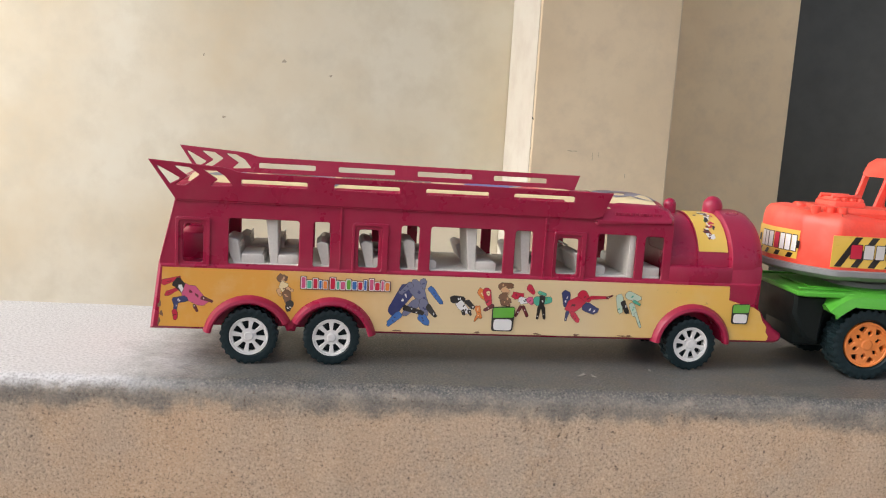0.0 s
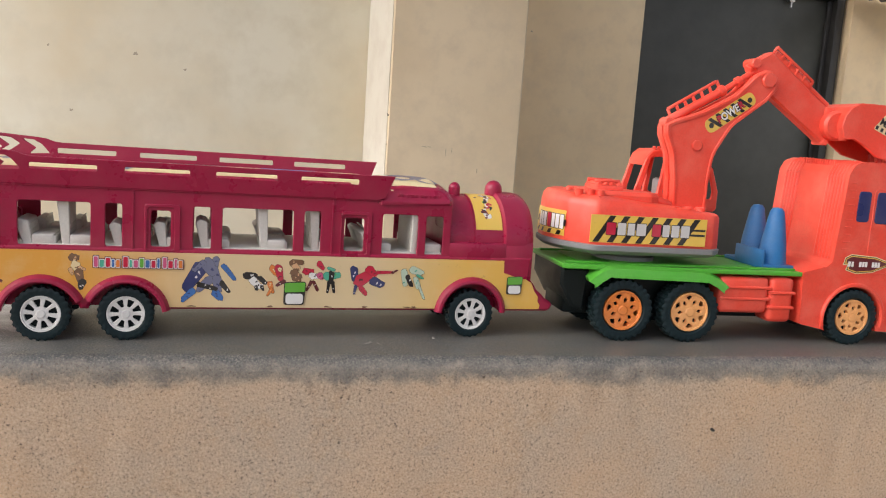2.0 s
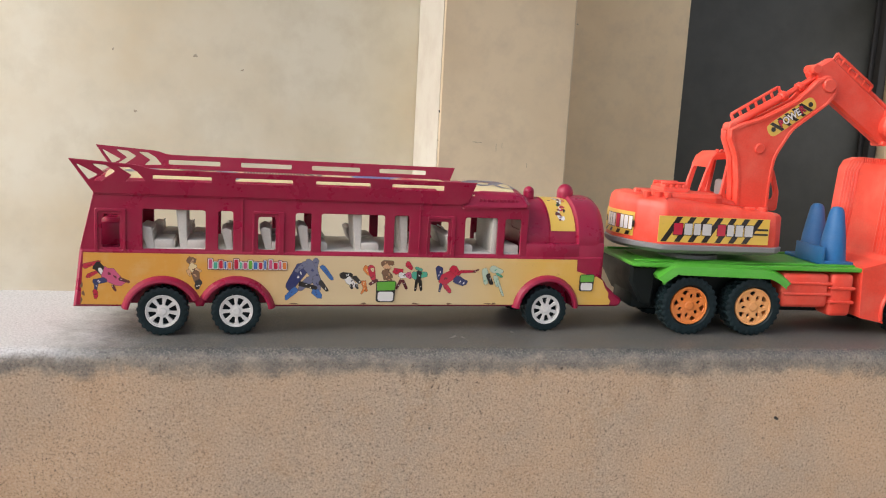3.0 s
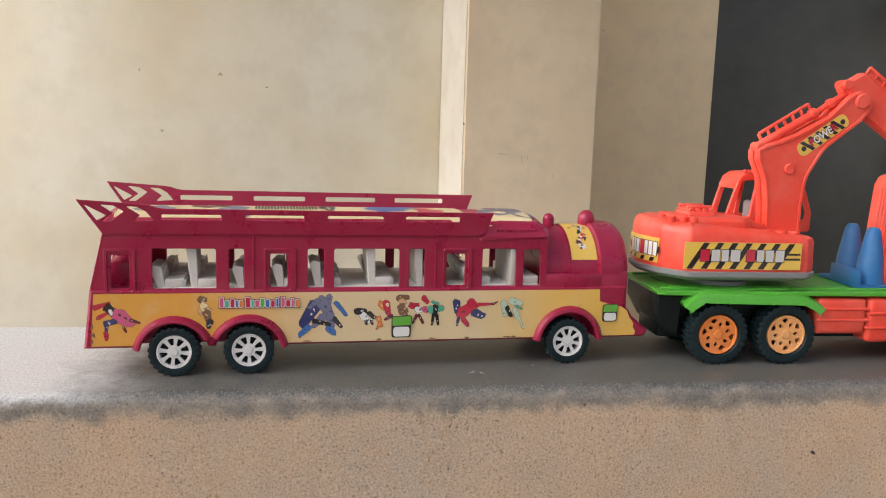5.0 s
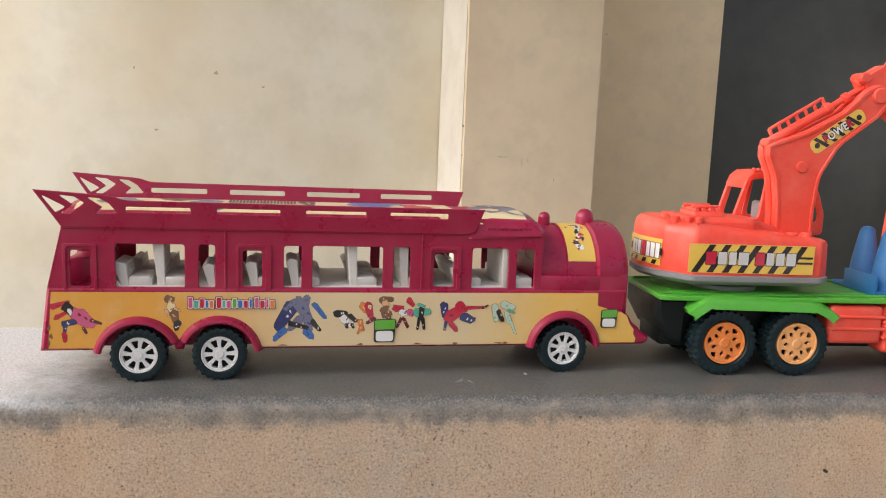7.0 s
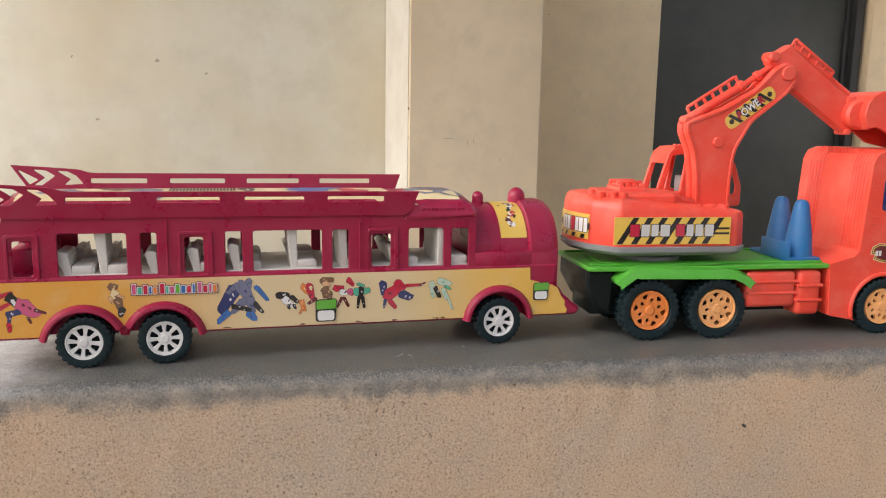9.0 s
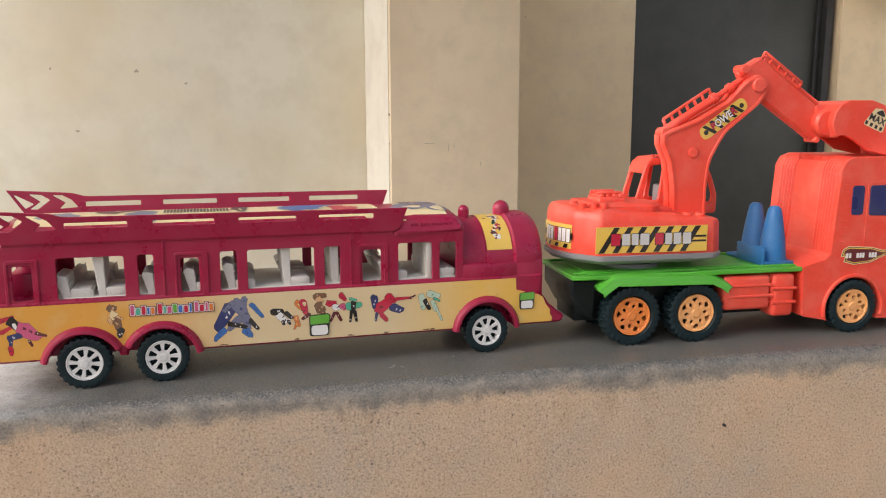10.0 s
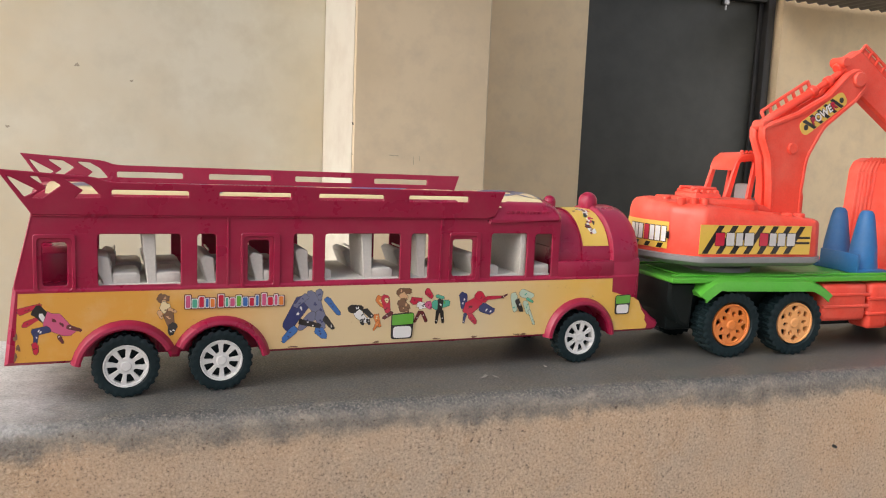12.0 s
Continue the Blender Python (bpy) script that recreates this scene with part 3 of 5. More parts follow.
        for x0, z0, x1, z1, k in ((-0.0636, 0.0884, -0.0344, 0.1322, 0), (0.0876, 0.0882, 0.1198, 0.1332, 3), (0.2722, 0.0886, 0.3036, 0.1336, 7)):
            wx = wins[k]
            plate("door_frame", box2(x0, z0, x1, z1, 0.003), [box2(wx[0] - 0.0032, wx[1] - 0.003, wx[2] + 0.0032, wx[3] + 0.003, 0.003)], vf, 0.0018, RED, wall, "", 0.0005, SH)
        for gx in (0.0775, 0.2640):
            plate("panel_rib", box2(gx - 0.0009, 0.0885, gx + 0.0009, 0.1455), [], vf + 0.0004, 0.0014, RED, wall, "", 0.0003, SH)
        plate("roof_groove", box2(-0.0640, 0.1452, 0.3060, 0.1472), [], vf + 0.0002, 0.0016, RED, wall, "", 0.0004, SH)
    # rear and front end walls
    bm = slab(bmesh.new(), box2(0.0045, 0.090, 0.1155, 0.1500, 0.004), [box2(0.022, 0.098, 0.098, 0.128, 0.006)], 0.0025, 0.0006,
              lambda x, y, d: (-0.0778 + (y - 0.09) * 0.235 + d, x, y + SH * 0.07))
    part("rear_wall", bm, RED, b)
    bm = slab(bmesh.new(), box2(0.006, 0.088, 0.114, 0.152, 0.010), [box2(0.014, 0.118, 0.055, 0.146, 0.006), box2(0.065, 0.118, 0.106, 0.146, 0.006)], 0.0025, 0.0006,
              lambda x, y, d: (0.3855 + d, x, y - SH * 0.385))
    part("windscreen_wall", bm, RED, b)
    # arched roof, taller and rounder over the driver
    bm = bmesh.new()
    us = [-0.0645, -0.060, 0.10, 0.28, 0.305, 0.320, 0.345, 0.370, 0.380, 0.3865, 0.3885]
    hs = [0.0180, 0.0208, 0.0212, 0.0212, 0.0210, 0.0212, 0.0222, 0.0214, 0.0185, 0.0130, 0.0060]
    rows = []
    for u, h in zip(us, hs):
        row = []
        for k in range(25):
            s = -1 + 2 * k / 24
            e = 3.0 if u < 0.30 else 2.6
            row.append(bm.verts.new((u, 0.060 + 0.0555 * s, 0.1462 - SH * u + h * max(0.0, 1 - abs(s) ** e) ** (1 / e))))
        rows.append(row)
    for ra, rb in zip(rows[:-1], rows[1:]):
        for k in range(24):
            bm.faces.new((ra[k], ra[k + 1], rb[k + 1], rb[k]))
    for row in (rows[0], rows[-1]):
        bm.faces.new(row)
    roof_ = part("roof", bm, RED, b, "crimson rounded roof")
    # roof stickers
    def on_roof(u, s, lift):
        h = np.interp(u, us, hs)
        e = 3.0 if u < 0.30 else 2.6
        return (u, 0.060 + 0.0555 * s, 0.1462 - SH * u + h * max(0.0, 1 - abs(s) ** e) ** (1 / e) + lift)

    for u0, u1, nm in ((-0.055, 0.300, "roof_sticker"), (0.322, 0.372, "cab_sticker")):
        bm = bmesh.new()
        n = 30
        g = [[bm.verts.new(on_roof(u0 + (u1 - u0) * i / n, -0.95 + 1.9 * k / 12, 0.0005)) for k in range(13)] for i in range(n + 1)]
        for i in range(n):
            for k in range(12):
                bm.faces.new((g[i][k], g[i + 1][k], g[i + 1][k + 1], g[i][k + 1]))
        st = part(nm, bm, P["cream"], roof_, "pale yellow printed sticker")
        rnd = random.Random(5)
        cols = ["slate", "maroon", "slate", "black", "blue", "blue", "red"]
        spots = [(-0.02, -0.2), (0.03, 0.3), (0.060, -0.3), (0.155, 0.1), (0.215, -0.1), (0.232, 0.2), (0.262, -0.2)] if u0 < 0 else [(0.334, -0.3), (0.348, 0.1), (0.36, -0.2)]
        for i, (u, s) in enumerate(spots):
            bl = blob(0, 0, rnd.uniform(0.010, 0.019), rnd.uniform(0.28, 0.45), i + 3, 18, 0.35)
            bm = bmesh.new()
            bm.faces.new([bm.verts.new(on_roof(u + x, s + y, 0.0009)) for x, y in bl])
            part("print_patch", bm, P[cols[i]], st)
        if u0 < 0:
            for i in range(20):
                u = 0.078 + i * 0.0033
                bm = bmesh.new()
                bm.faces.new([bm.verts.new(on_roof(u + x, -0.25 + y, 0.0010)) for x, y in box2(0, 0, 0.0022, 0.5)])
                part("print_bar", bm, P["black"], st)
    # roof rack rails with swept rear wings
    rail = [(-0.0635, 0.1468), (0.3075, 0.1462), (0.3160, 0.1490), (0.3245, 0.1712), (-0.0050, 0.1720), (-0.0120, 0.1728), (-0.0190, 0.1752), (-0.0260, 0.1762), (-0.0855, 0.1800)]
    holes = [box2(x0, 0.1612, x1, 0.1664, 0.0015) for x0, x1 in ((-0.0089, 0.0470), (0.0702, 0.1274), (0.1509, 0.2077), (0.2310, 0.2880))]
    holes += [rounded([(-0.0800, 0.1763), (-0.0680, 0.1600), (-0.0592, 0.1650)], 0.001, 2),
              rounded([(-0.0650, 0.1756), (-0.0520, 0.1745), (-0.0435, 0.1690), (-0.0560, 0.1592), (-0.0640, 0.1592), (-0.0530, 0.1672)], 0.0008, 2),
              rounded([(-0.0420, 0.1742), (-0.0310, 0.1735), (-0.0230, 0.1690), (-0.0160, 0.1606), (-0.0350, 0.1594), (-0.0285, 0.1655)], 0.0008, 2)]
    for side in (0, 1):
        def lean(x, y, d, side=side):
            t = max(0.0, y - 0.147) * 0.10
            v = 0.0022 + d - t if side == 0 else 0.1178 - d + t
            return (x + 0.005 * side, v, y - SH * x + 0.0085 * side)
        part("roof_rack_rail", slab(bmesh.new(), rail, holes, 0.0026, 0.0006, lean), RED, b, "crimson slotted roof rail with swept wing")
    # engine hood: a barrel with rings
    def barrel(name, u0, u1, r, mat, parent, nose=False, lab=""):
        bm = bmesh.new()
        prof = [(u0, r), (u1, r)] if not nose else [(u0, r - 0.003), (u0 + 0.002, r), (u1 - 0.012, r), (u1 - 0.005, r - 0.0015), (u1 - 0.001, r - 0.005), (u1, r - 0.012)]
        rows = []
        for u, q in prof:
            rows.append([bm.verts.new((u, 0.060 - q * math.cos(math.pi * k / 32), 0.1042 - SH * u + q * 0.955 * math.sin(math.pi * k / 32))) for k in range(33)])
        for ra, rb in zip(rows[:-1], rows[1:]):
            for k in range(32):
                bm.faces.new((ra[k], ra[k + 1], rb[k + 1], rb[k]))
        for row in (rows[0], rows[-1]):
            bm.faces.new(row)
        return part(name, bm, mat, parent, lab)

    hood = barrel("hood", 0.3860, 0.4520, 0.0495, RED, b, False, "crimson barrel-shaped engine hood")
    barrel("hood_ring", 0.3870, 0.4040, 0.0505, RED, hood)
    barrel("hood_band", 0.4170, 0.4500, 0.0512, RED, hood)
    barrel("nose", 0.4490, 0.4850, 0.0555, RED, b, True, "rounded crimson nose")
    # hood sticker, wrapped over the near half
    bm = bmesh.new()
    g = []
    for i in range(2):
        u = (0.4180, 0.4480)[i]
        g.append([bm.verts.new((u, 0.060 - 0.0516 * math.cos(a), 0.1042 - SH * u + 0.0516 * 0.955 * math.sin(a))) for a in [radians(18 + 86 * k / 20) for k in range(21)]])
    for k in range(20):
        bm.faces.new((g[0][k], g[0][k + 1], g[1][k + 1], g[1][k]))
    hs_ = part("hood_sticker", bm, P["yellow"], hood, "yellow printed sticker on the hood")
    rnd = random.Random(23)
    for i in range(32):
        u, a = 0.4325 + rnd.gauss(0, 0.0032), rnd.uniform(30, 84)
        if a > 48:
            u += 0.004 * rnd.random()
        c = rnd.choice(("black", "black", "maroon", "brown", "white", "red")) if not 58 < a < 70 else rnd.choice(("green", "black", "white"))
        bm = bmesh.new()
        bm.faces.new([bm.verts.new((u + x, 0.060 - (0.0518 + 0.00001 * i) * math.cos(radians(a + y)), 0.1042 - SH * u + (0.0518 + 0.00001 * i) * 0.955 * math.sin(radians(a + y)))) for x, y in blob(0, 0, rnd.uniform(0.0012, 0.0030), rnd.uniform(1.4, 4.0), i + 40, 12, 0.4)])
        part("print_patch", bm, P[c], hs_)
    part("fender_shelf", block(bmesh.new(), 0.3865, 0.4520, 0.0040, 0.1160, 0.0855, 0.1040, 0.0022), RED, b)
    part("nose_block", block(bmesh.new(), 0.4490, 0.4835, 0.0046, 0.1154, 0.0600, 0.1060, 0.003), RED, b)
    for u, z, r in ((0.4060, 0.1500, 0.0064), (0.4520, 0.1500, 0.0098)):
        top = 0.1640 if r < 0.008 else 0.1680
        pr = [(0, z - 0.003), (r, z - 0.003), (r, top - r)] + [(r * math.cos(radians(a)), top - r + r * math.sin(radians(a))) for a in (20, 40, 60, 78)] + [(0, top)]
        part("hood_cap", lathe(bmesh.new(), [(q, a) for q, a in pr], 24, Matrix.Translation((u, 0.060, 0)) @ Matrix.Rotation(radians(90), 4, "X")), RED, b, "crimson domed cap")
    # rounded shoulders of the driver's cab, with embossed bars where raised lettering cannot be read
    brow = rounded([(0.3060, 0.1415), (0.3880, 0.1415), (0.3885, 0.1500), (0.3840, 0.1580), (0.3740, 0.1612), (0.3350, 0.1618), (0.3230, 0.1600)], [0.002, 0.004, 0.004, 0.006, 0.006, 0.006, 0.006], 4)
    for side in (0, 1):
        bm = slab(bmesh.new(), brow, [], 0.0150, 0.0042, lambda x, y, d, side=side: (x, (0.0022 + d + max(0.0, y - 0.148) * 0.55) if side == 0 else (0.1178 - d - max(0.0, y - 0.148) * 0.55), y - SH * x))
        shoulder = part("cab_shoulder", bm, RED, b, "rounded crimson shoulder of the cab")
        if side == 0:
            for i in range(10):
                x = 0.3290 + i * 0.0047
                z = 0.1508 - SH * x
                part("emboss_bar", block(bmesh.new(), x, x + (0.0034, 0.0028, 0.0038)[i % 3], 0.0040, 0.0056, z, z + 0.0030, 0.0005, 1), RED, shoulder)
    # interior
    part("interior_floor", block(bmesh.new(), -0.030, 0.380, 0.0080, 0.1120, 0.0800, 0.0925, 0.001), SEAT, b, "off-white moulded interior floor")
    part("rear_box", block(bmesh.new(), -0.0660, -0.0345, 0.0300, 0.1080, 0.0900, 0.1150, 0.002), RED, b, "crimson box under the rear windows")
    part("rear_floor", block(bmesh.new(), -0.072, -0.031, 0.0080, 0.1120, 0.0800, 0.0905, 0.001), RED, b, "crimson floor behind the seats")

    def seat(x, v0, v1, high, lean):
        """Cushion with a leaning, ribbed backrest in one white moulding."""
        side = rounded([(x, 0.0915), (x + 0.007, 0.0915), (x + 0.007 - lean * 0.6, high - 0.002), (x + 0.001 - lean, high), (x - 0.003 - lean, high - 0.003)], [0, 0.001, 0.002, 0.003, 0.002], 3)
        bm = slab(bmesh.new(), side, [], v1 - v0, 0.0008, lambda px, pz, d: (px, v0 + d, pz))
        block(bm, x + 0.006, x + 0.0250, v0, v1, 0.0915, 0.1010, 0.0020)
        block(bm, x + 0.022, x + 0.0262, v0 + 0.001, v1 - 0.001, 0.0915, 0.0995, 0.0010)
        for k in range(2):
            z = 0.1035 + 0.005 * k
            f = (z - 0.0915) / (high - 0.0915)
            block(bm, x + 0.0060 - lean * 0.6 * f, x + 0.0074 - lean * 0.6 * f, v0 + 0.004, v1 - 0.004, z, z + 0.002, 0.0005, 1)
        part("seat", bm, SEAT, b, "off-white moulded seat")

    for x, high, lean in ((-0.0150, 0.1150, 0.006), (0.0165, 0.1400, 0.002), (0.0620, 0.1140, 0.003), (0.1010, 0.1160, 0.003), (0.1390, 0.1190, 0.003), (0.1945, 0.1400, 0.001), (0.2450, 0.1390, 0.001), (0.3000, 0.1130, 0.003)):
        seat(x, 0.0100, 0.0520, high, lean)
        seat(x + 0.003, 0.0700, 0.1100, 0.1095, 0.003)
    part("driver_bench", block(bmesh.new(), 0.3560, 0.3800, 0.0090, 0.1110, 0.0915, 0.1010, 0.002), SEAT, b, "off-white bench at the front")
    part("partition", block(bmesh.new(), 0.3470, 0.3535, 0.0080, 0.0700, 0.0900, 0.1410, 0.001), SEAT, b, "white driver partition")
    # long side stickers
    for side in (0, 1):
        vs = V0 - 0.0006 if side == 0 else V1 + 0.0001
        o = [(-0.0772, 0.0356)]
        for cx, cz, r in arches:
            z = cz + (0.002 if cx > 0.3 else 0)
            a = math.degrees(math.asin((0.0352 - z) / 0.0402))
            if cx == 0.0:
                o += arc(cx, z, 0.0402, 180 - a, 25.6, 14)
            elif cx < 0.1:
                o += arc(cx, z, 0.0402, 180 - 25.6, a, 14)
            else:
                o += arc(cx, z, 0.0402, 180 - a, a, 16)
        o += [(0.4935, 0.0352), (0.4948, 0.0395), (0.4915, 0.0440), (0.4918, 0.0490), (0.4868, 0.0550), (0.4830, 0.0640), (0.4760, 0.0680), (0.4690, 0.0690), (0.4500, 0.0745), (0.4495, 0.0878), (-0.0738, 0.0878)]
        st = plate("side_sticker", o, [], vs, 0.0005, BANNER, b, "long orange-yellow and cream printed sticker", 0, SH)
        if side:
            continue
        k = 0

        def figure(strokes):
            """Plain tapered strokes of colour, in millimetres, each with a thin dark edge."""
            nonlocal k
            for color, x0, z0, x1, z1, w in strokes:
                k += 1
                a_, b_ = Vector((x0, z0)) / 1000, Vector((x1, z1)) / 1000
                d_ = (b_ - a_).normalized() if (b_ - a_).length > 1e-6 else Vector((1, 0))
                turn = math.degrees(math.atan2(d_.y, d_.x))
                r0, r1 = w / 1400, w / 1400 * 0.72
                o_ = arc(b_.x, b_.y, r1, turn - 90, turn + 90, 6) + arc(a_.x, a_.y, r0, turn + 90, turn + 270, 6)
                rough = random.Random(k)
                o_ = [(x + rough.uniform(-0.16, 0.16) * w / 1000, z + rough.uniform(-0.16, 0.16) * w / 1000) for x, z in o_]
                lift = 0.00008 + 0.000008 * k
                plate("print_outline", shrink(o_, -0.00022), [], vs - lift, 0.00003, P["black"], st, "", 0, SH)
                plate("print_patch", o_, [], vs - lift - 0.000004, 0.00003, P[color], st, "", 0, SH)
                for q in range(2 if w > 3.0 else 1):
                    c_ = a_.lerp(b_, rough.uniform(0.1, 0.9))
                    fleck = blob(c_.x + rough.uniform(-0.3, 0.3) * w / 1000, c_.y + rough.uniform(-0.3, 0.3) * w / 1000, 0.00016 * w + 0.0003, 0.00008 * w + 0.0003, k + 50 * q, 9, 0.4, rough.uniform(0, 180))
                    plate("print_fleck", fleck, [], vs - lift - 0.000008, 0.00003, P[DEEP.get(color, "white")], st, "", 0, SH)

        figure([("red", -72.3, 74.3, -60.2, 78.7, 3.4), ("red", -69.6, 64.2, -61.6, 68.5, 2.8), ("black", -60.8, 73.8, -50.9, 63.4, 6.2), ("white", -58.9, 70.9, -53.6, 62.2, 2.5), ("pink", -50.9, 65.7, -41.5, 58.5, 10.6), ("maroon", -40.2, 61.4, -32.2, 58.5, 2.2), ("navy", -62.9, 58.4, -54.4, 60.4, 4.2), ("navy", -62.1, 56.9, -62.9, 49.7, 2.5), ("red", -63.4, 48.2, -62.9, 43.0, 3.1), ("maroon", -46.9, 54.1, -44.7, 49.8, 1.7)])
        figure([("brown", 26.8, 81.6, 30.0, 81.4, 4.8), ("skin", 28.4, 77.9, 28.7, 77.6, 3.1), ("cream", 28.7, 74.7, 31.6, 68.9, 5.3), ("skin", 24.9, 70.3, 26.5, 66.0, 2.2), ("skin", 32.7, 72.4, 36.4, 70.7, 2.0), ("brown", 31.6, 67.5, 33.2, 60.2, 4.8), ("black", 34.8, 58.5, 33.2, 53.8, 4.5)])
        figure([("navy", 140.1, 74.6, 127.1, 54.8, 8.4), ("slate", 147.2, 76.6, 153.1, 65.9, 10.6), ("slate", 153.1, 82.7, 153.7, 77.5, 3.9), ("blue", 160.4, 75.8, 170.4, 63.7, 3.6), ("slate", 140.6, 78.6, 133.7, 72.2, 4.2), ("slate", 146.4, 62.1, 137.8, 53.4, 5.9), ("slate", 154.0, 62.1, 155.7, 52.0, 5.9), ("blue", 131.4, 51.0, 123.7, 42.6, 4.5), ("blue", 153.1, 49.1, 157.5, 44.5, 5.0), ("black", 137.8, 57.7, 153.1, 53.4, 3.6), ("black", 159.0, 59.3, 165.7, 51.5, 3.1)])
        figure([("black", 182.0, 67.3, 190.0, 67.6, 4.8), ("white", 188.3, 61.9, 194.5, 57.0, 5.6), ("black", 194.5, 64.9, 200.3, 60.1, 3.1), ("black", 191.1, 56.4, 192.0, 53.4, 2.0), ("black", 196.5, 56.4, 198.0, 53.4, 2.0)])
        figure([("orange", 206.5, 75.3, 210.0, 69.2, 4.5), ("red", 212.2, 75.3, 214.5, 63.8, 4.8), ("cream", 213.4, 74.1, 213.7, 72.3, 2.5), ("orange", 204.2, 59.5, 207.1, 51.6, 3.6), ("orange", 206.0, 54.1, 202.5, 48.0, 2.0), ("maroon", 217.9, 62.0, 211.4, 58.0, 2.5)])
        figure([("brown", 225.4, 80.8, 234.2, 81.1, 4.8), ("skin", 229.6, 76.0, 230.2, 75.4, 5.6), ("brown", 227.6, 70.8, 232.7, 67.8, 5.6), ("brown", 227.6, 65.7, 233.3, 63.3, 3.4)])
        figure([("red", 239.3, 72.4, 245.2, 72.4, 4.8), ("white", 245.5, 68.2, 249.8, 67.6, 4.5), ("red", 252.0, 80.3, 256.0, 75.5, 3.6), ("pink", 252.6, 68.8, 255.4, 66.4, 4.2), ("maroon", 244.4, 61.8, 240.7, 53.6, 2.2), ("maroon", 247.2, 61.8, 251.5, 53.6, 2.2)])
        figure([("teal", 259.7, 67.6, 271.8, 69.5, 5.3), ("black", 264.5, 70.7, 264.5, 61.9, 3.6), ("black", 262.5, 61.9, 261.1, 51.9, 2.2), ("black", 266.3, 61.9, 267.8, 51.9, 2.2), ("teal", 261.7, 76.1, 267.5, 74.3, 2.0)])
        figure([("navy", 287.3, 75.0, 288.8, 64.7, 5.3), ("red", 294.2, 62.9, 302.7, 69.6, 8.4), ("red", 303.3, 75.1, 308.2, 71.4, 5.6), ("navy", 309.4, 63.0, 316.1, 60.6, 6.7), ("red", 311.8, 72.7, 327.8, 73.0, 2.2), ("maroon", 327.1, 72.7, 332.3, 75.2, 1.1), ("red", 295.5, 56.2, 300.3, 50.2, 3.6), ("navy", 290.0, 58.0, 288.5, 50.8, 2.2)])
        figure([("mint", 339.5, 73.4, 341.4, 60.7, 4.5), ("mint", 349.2, 75.8, 358.1, 72.8, 5.3), ("black", 344.0, 68.2, 347.9, 60.1, 3.6), ("mint", 352.5, 65.6, 356.2, 57.7, 4.2), ("mint", 356.9, 58.3, 362.5, 46.2, 2.2), ("teal", 354.4, 70.4, 359.4, 67.4, 2.2)])
        # maker's name: coloured bars with a pale edge on a dark ground
        cols = ["pink", "teal", "red", "blue", "orange", "red", "teal", "pink", "green", "blue", "red", "blue", "pink", "red", "pink", "orange"]
        xs = 0.0446
        for i, c in enumerate(cols):
            w = (0.0034, 0.0037, 0.0036, 0.0020, 0.0032, 0.0040, 0.0020, 0.0036)[i % 8]
            tall = 0.0098 if i in (0, 5, 12) else (0.0072, 0.0068, 0.0086)[i % 3]
            for grow, col, lift in ((0.0012, "maroon", 0.0009), (0.0006, "white", 0.00105), (0.0, c, 0.0012)):
                plate("print_bar", rounded([(xs - grow, 0.0732 - grow), (xs + w + grow, 0.0732 - grow), (xs + w + grow, 0.0732 + tall + grow), (xs - grow, 0.0732 + tall + grow)], 0.0009, 2), [], vs - lift, 0.0001, P[col], st, "", 0, SH)
            xs += w + (0.0030 if i in (4, 11) else 0.0016)
        # two-tone emblem, plain shapes only
        for ex, ez, s in ((0.2190, 0.0395, 0.93), (0.4545, 0.0525, 0.78)):
            plate("emblem", rounded([(ex - 0.001, ez - 0.001), (ex + 0.0205 * s, ez - 0.001), (ex + 0.0225 * s, ez + 0.0245 * s), (ex - 0.001, ez + 0.0235 * s)], 0.003), [], vs - 0.0013, 0.0001, P["black"], st, "", 0, SH)
            plate("emblem", rounded([(ex, ez + 0.0125 * s), (ex + 0.021 * s, ez + 0.0132 * s), (ex + 0.0215 * s, ez + 0.0235 * s), (ex, ez + 0.0225 * s)], 0.001), [], vs - 0.0015, 0.0001, P["green"], st, "green emblem panel", 0, SH)
            plate("emblem", rounded([(ex + 0.001, ez), (ex + 0.0195 * s, ez), (ex + 0.0195 * s, ez + 0.0112 * s), (ex + 0.001, ez + 0.0112 * s)], 0.0035 * s), [], vs - 0.0015, 0.0001, P["white"], st, "white emblem panel", 0, SH)
        # grime and scuffs along the lower edge
        for i, gx in enumerate((-0.0765, -0.0745, -0.0760, 0.131, 0.205, 0.262, 0.345, 0.352, 0.30)):
            gz = (0.040, 0.047, 0.055)[i] if i < 3 else 0.0365
            plate("scuff", blob(gx, gz, 0.0012 if i < 3 else 0.0035, 0.0030 if i < 3 else 0.0008, i + 70, 10, 0.5), [], vs - 0.0004, 0.0001, P["brown"], st, "brown worn edge of the sticker", 0, SH)
    for ob in b.children:
        if not ob.name.startswith(("wheel.", "axle")) and ob.name != "wheel":
            ob.location.z = DROP
    return b


bus()


# ---------------------------------------------------------------- toy lorry
TRUCK = pose(0.597, 0.795, 0.0, 0, 0, -0.5)


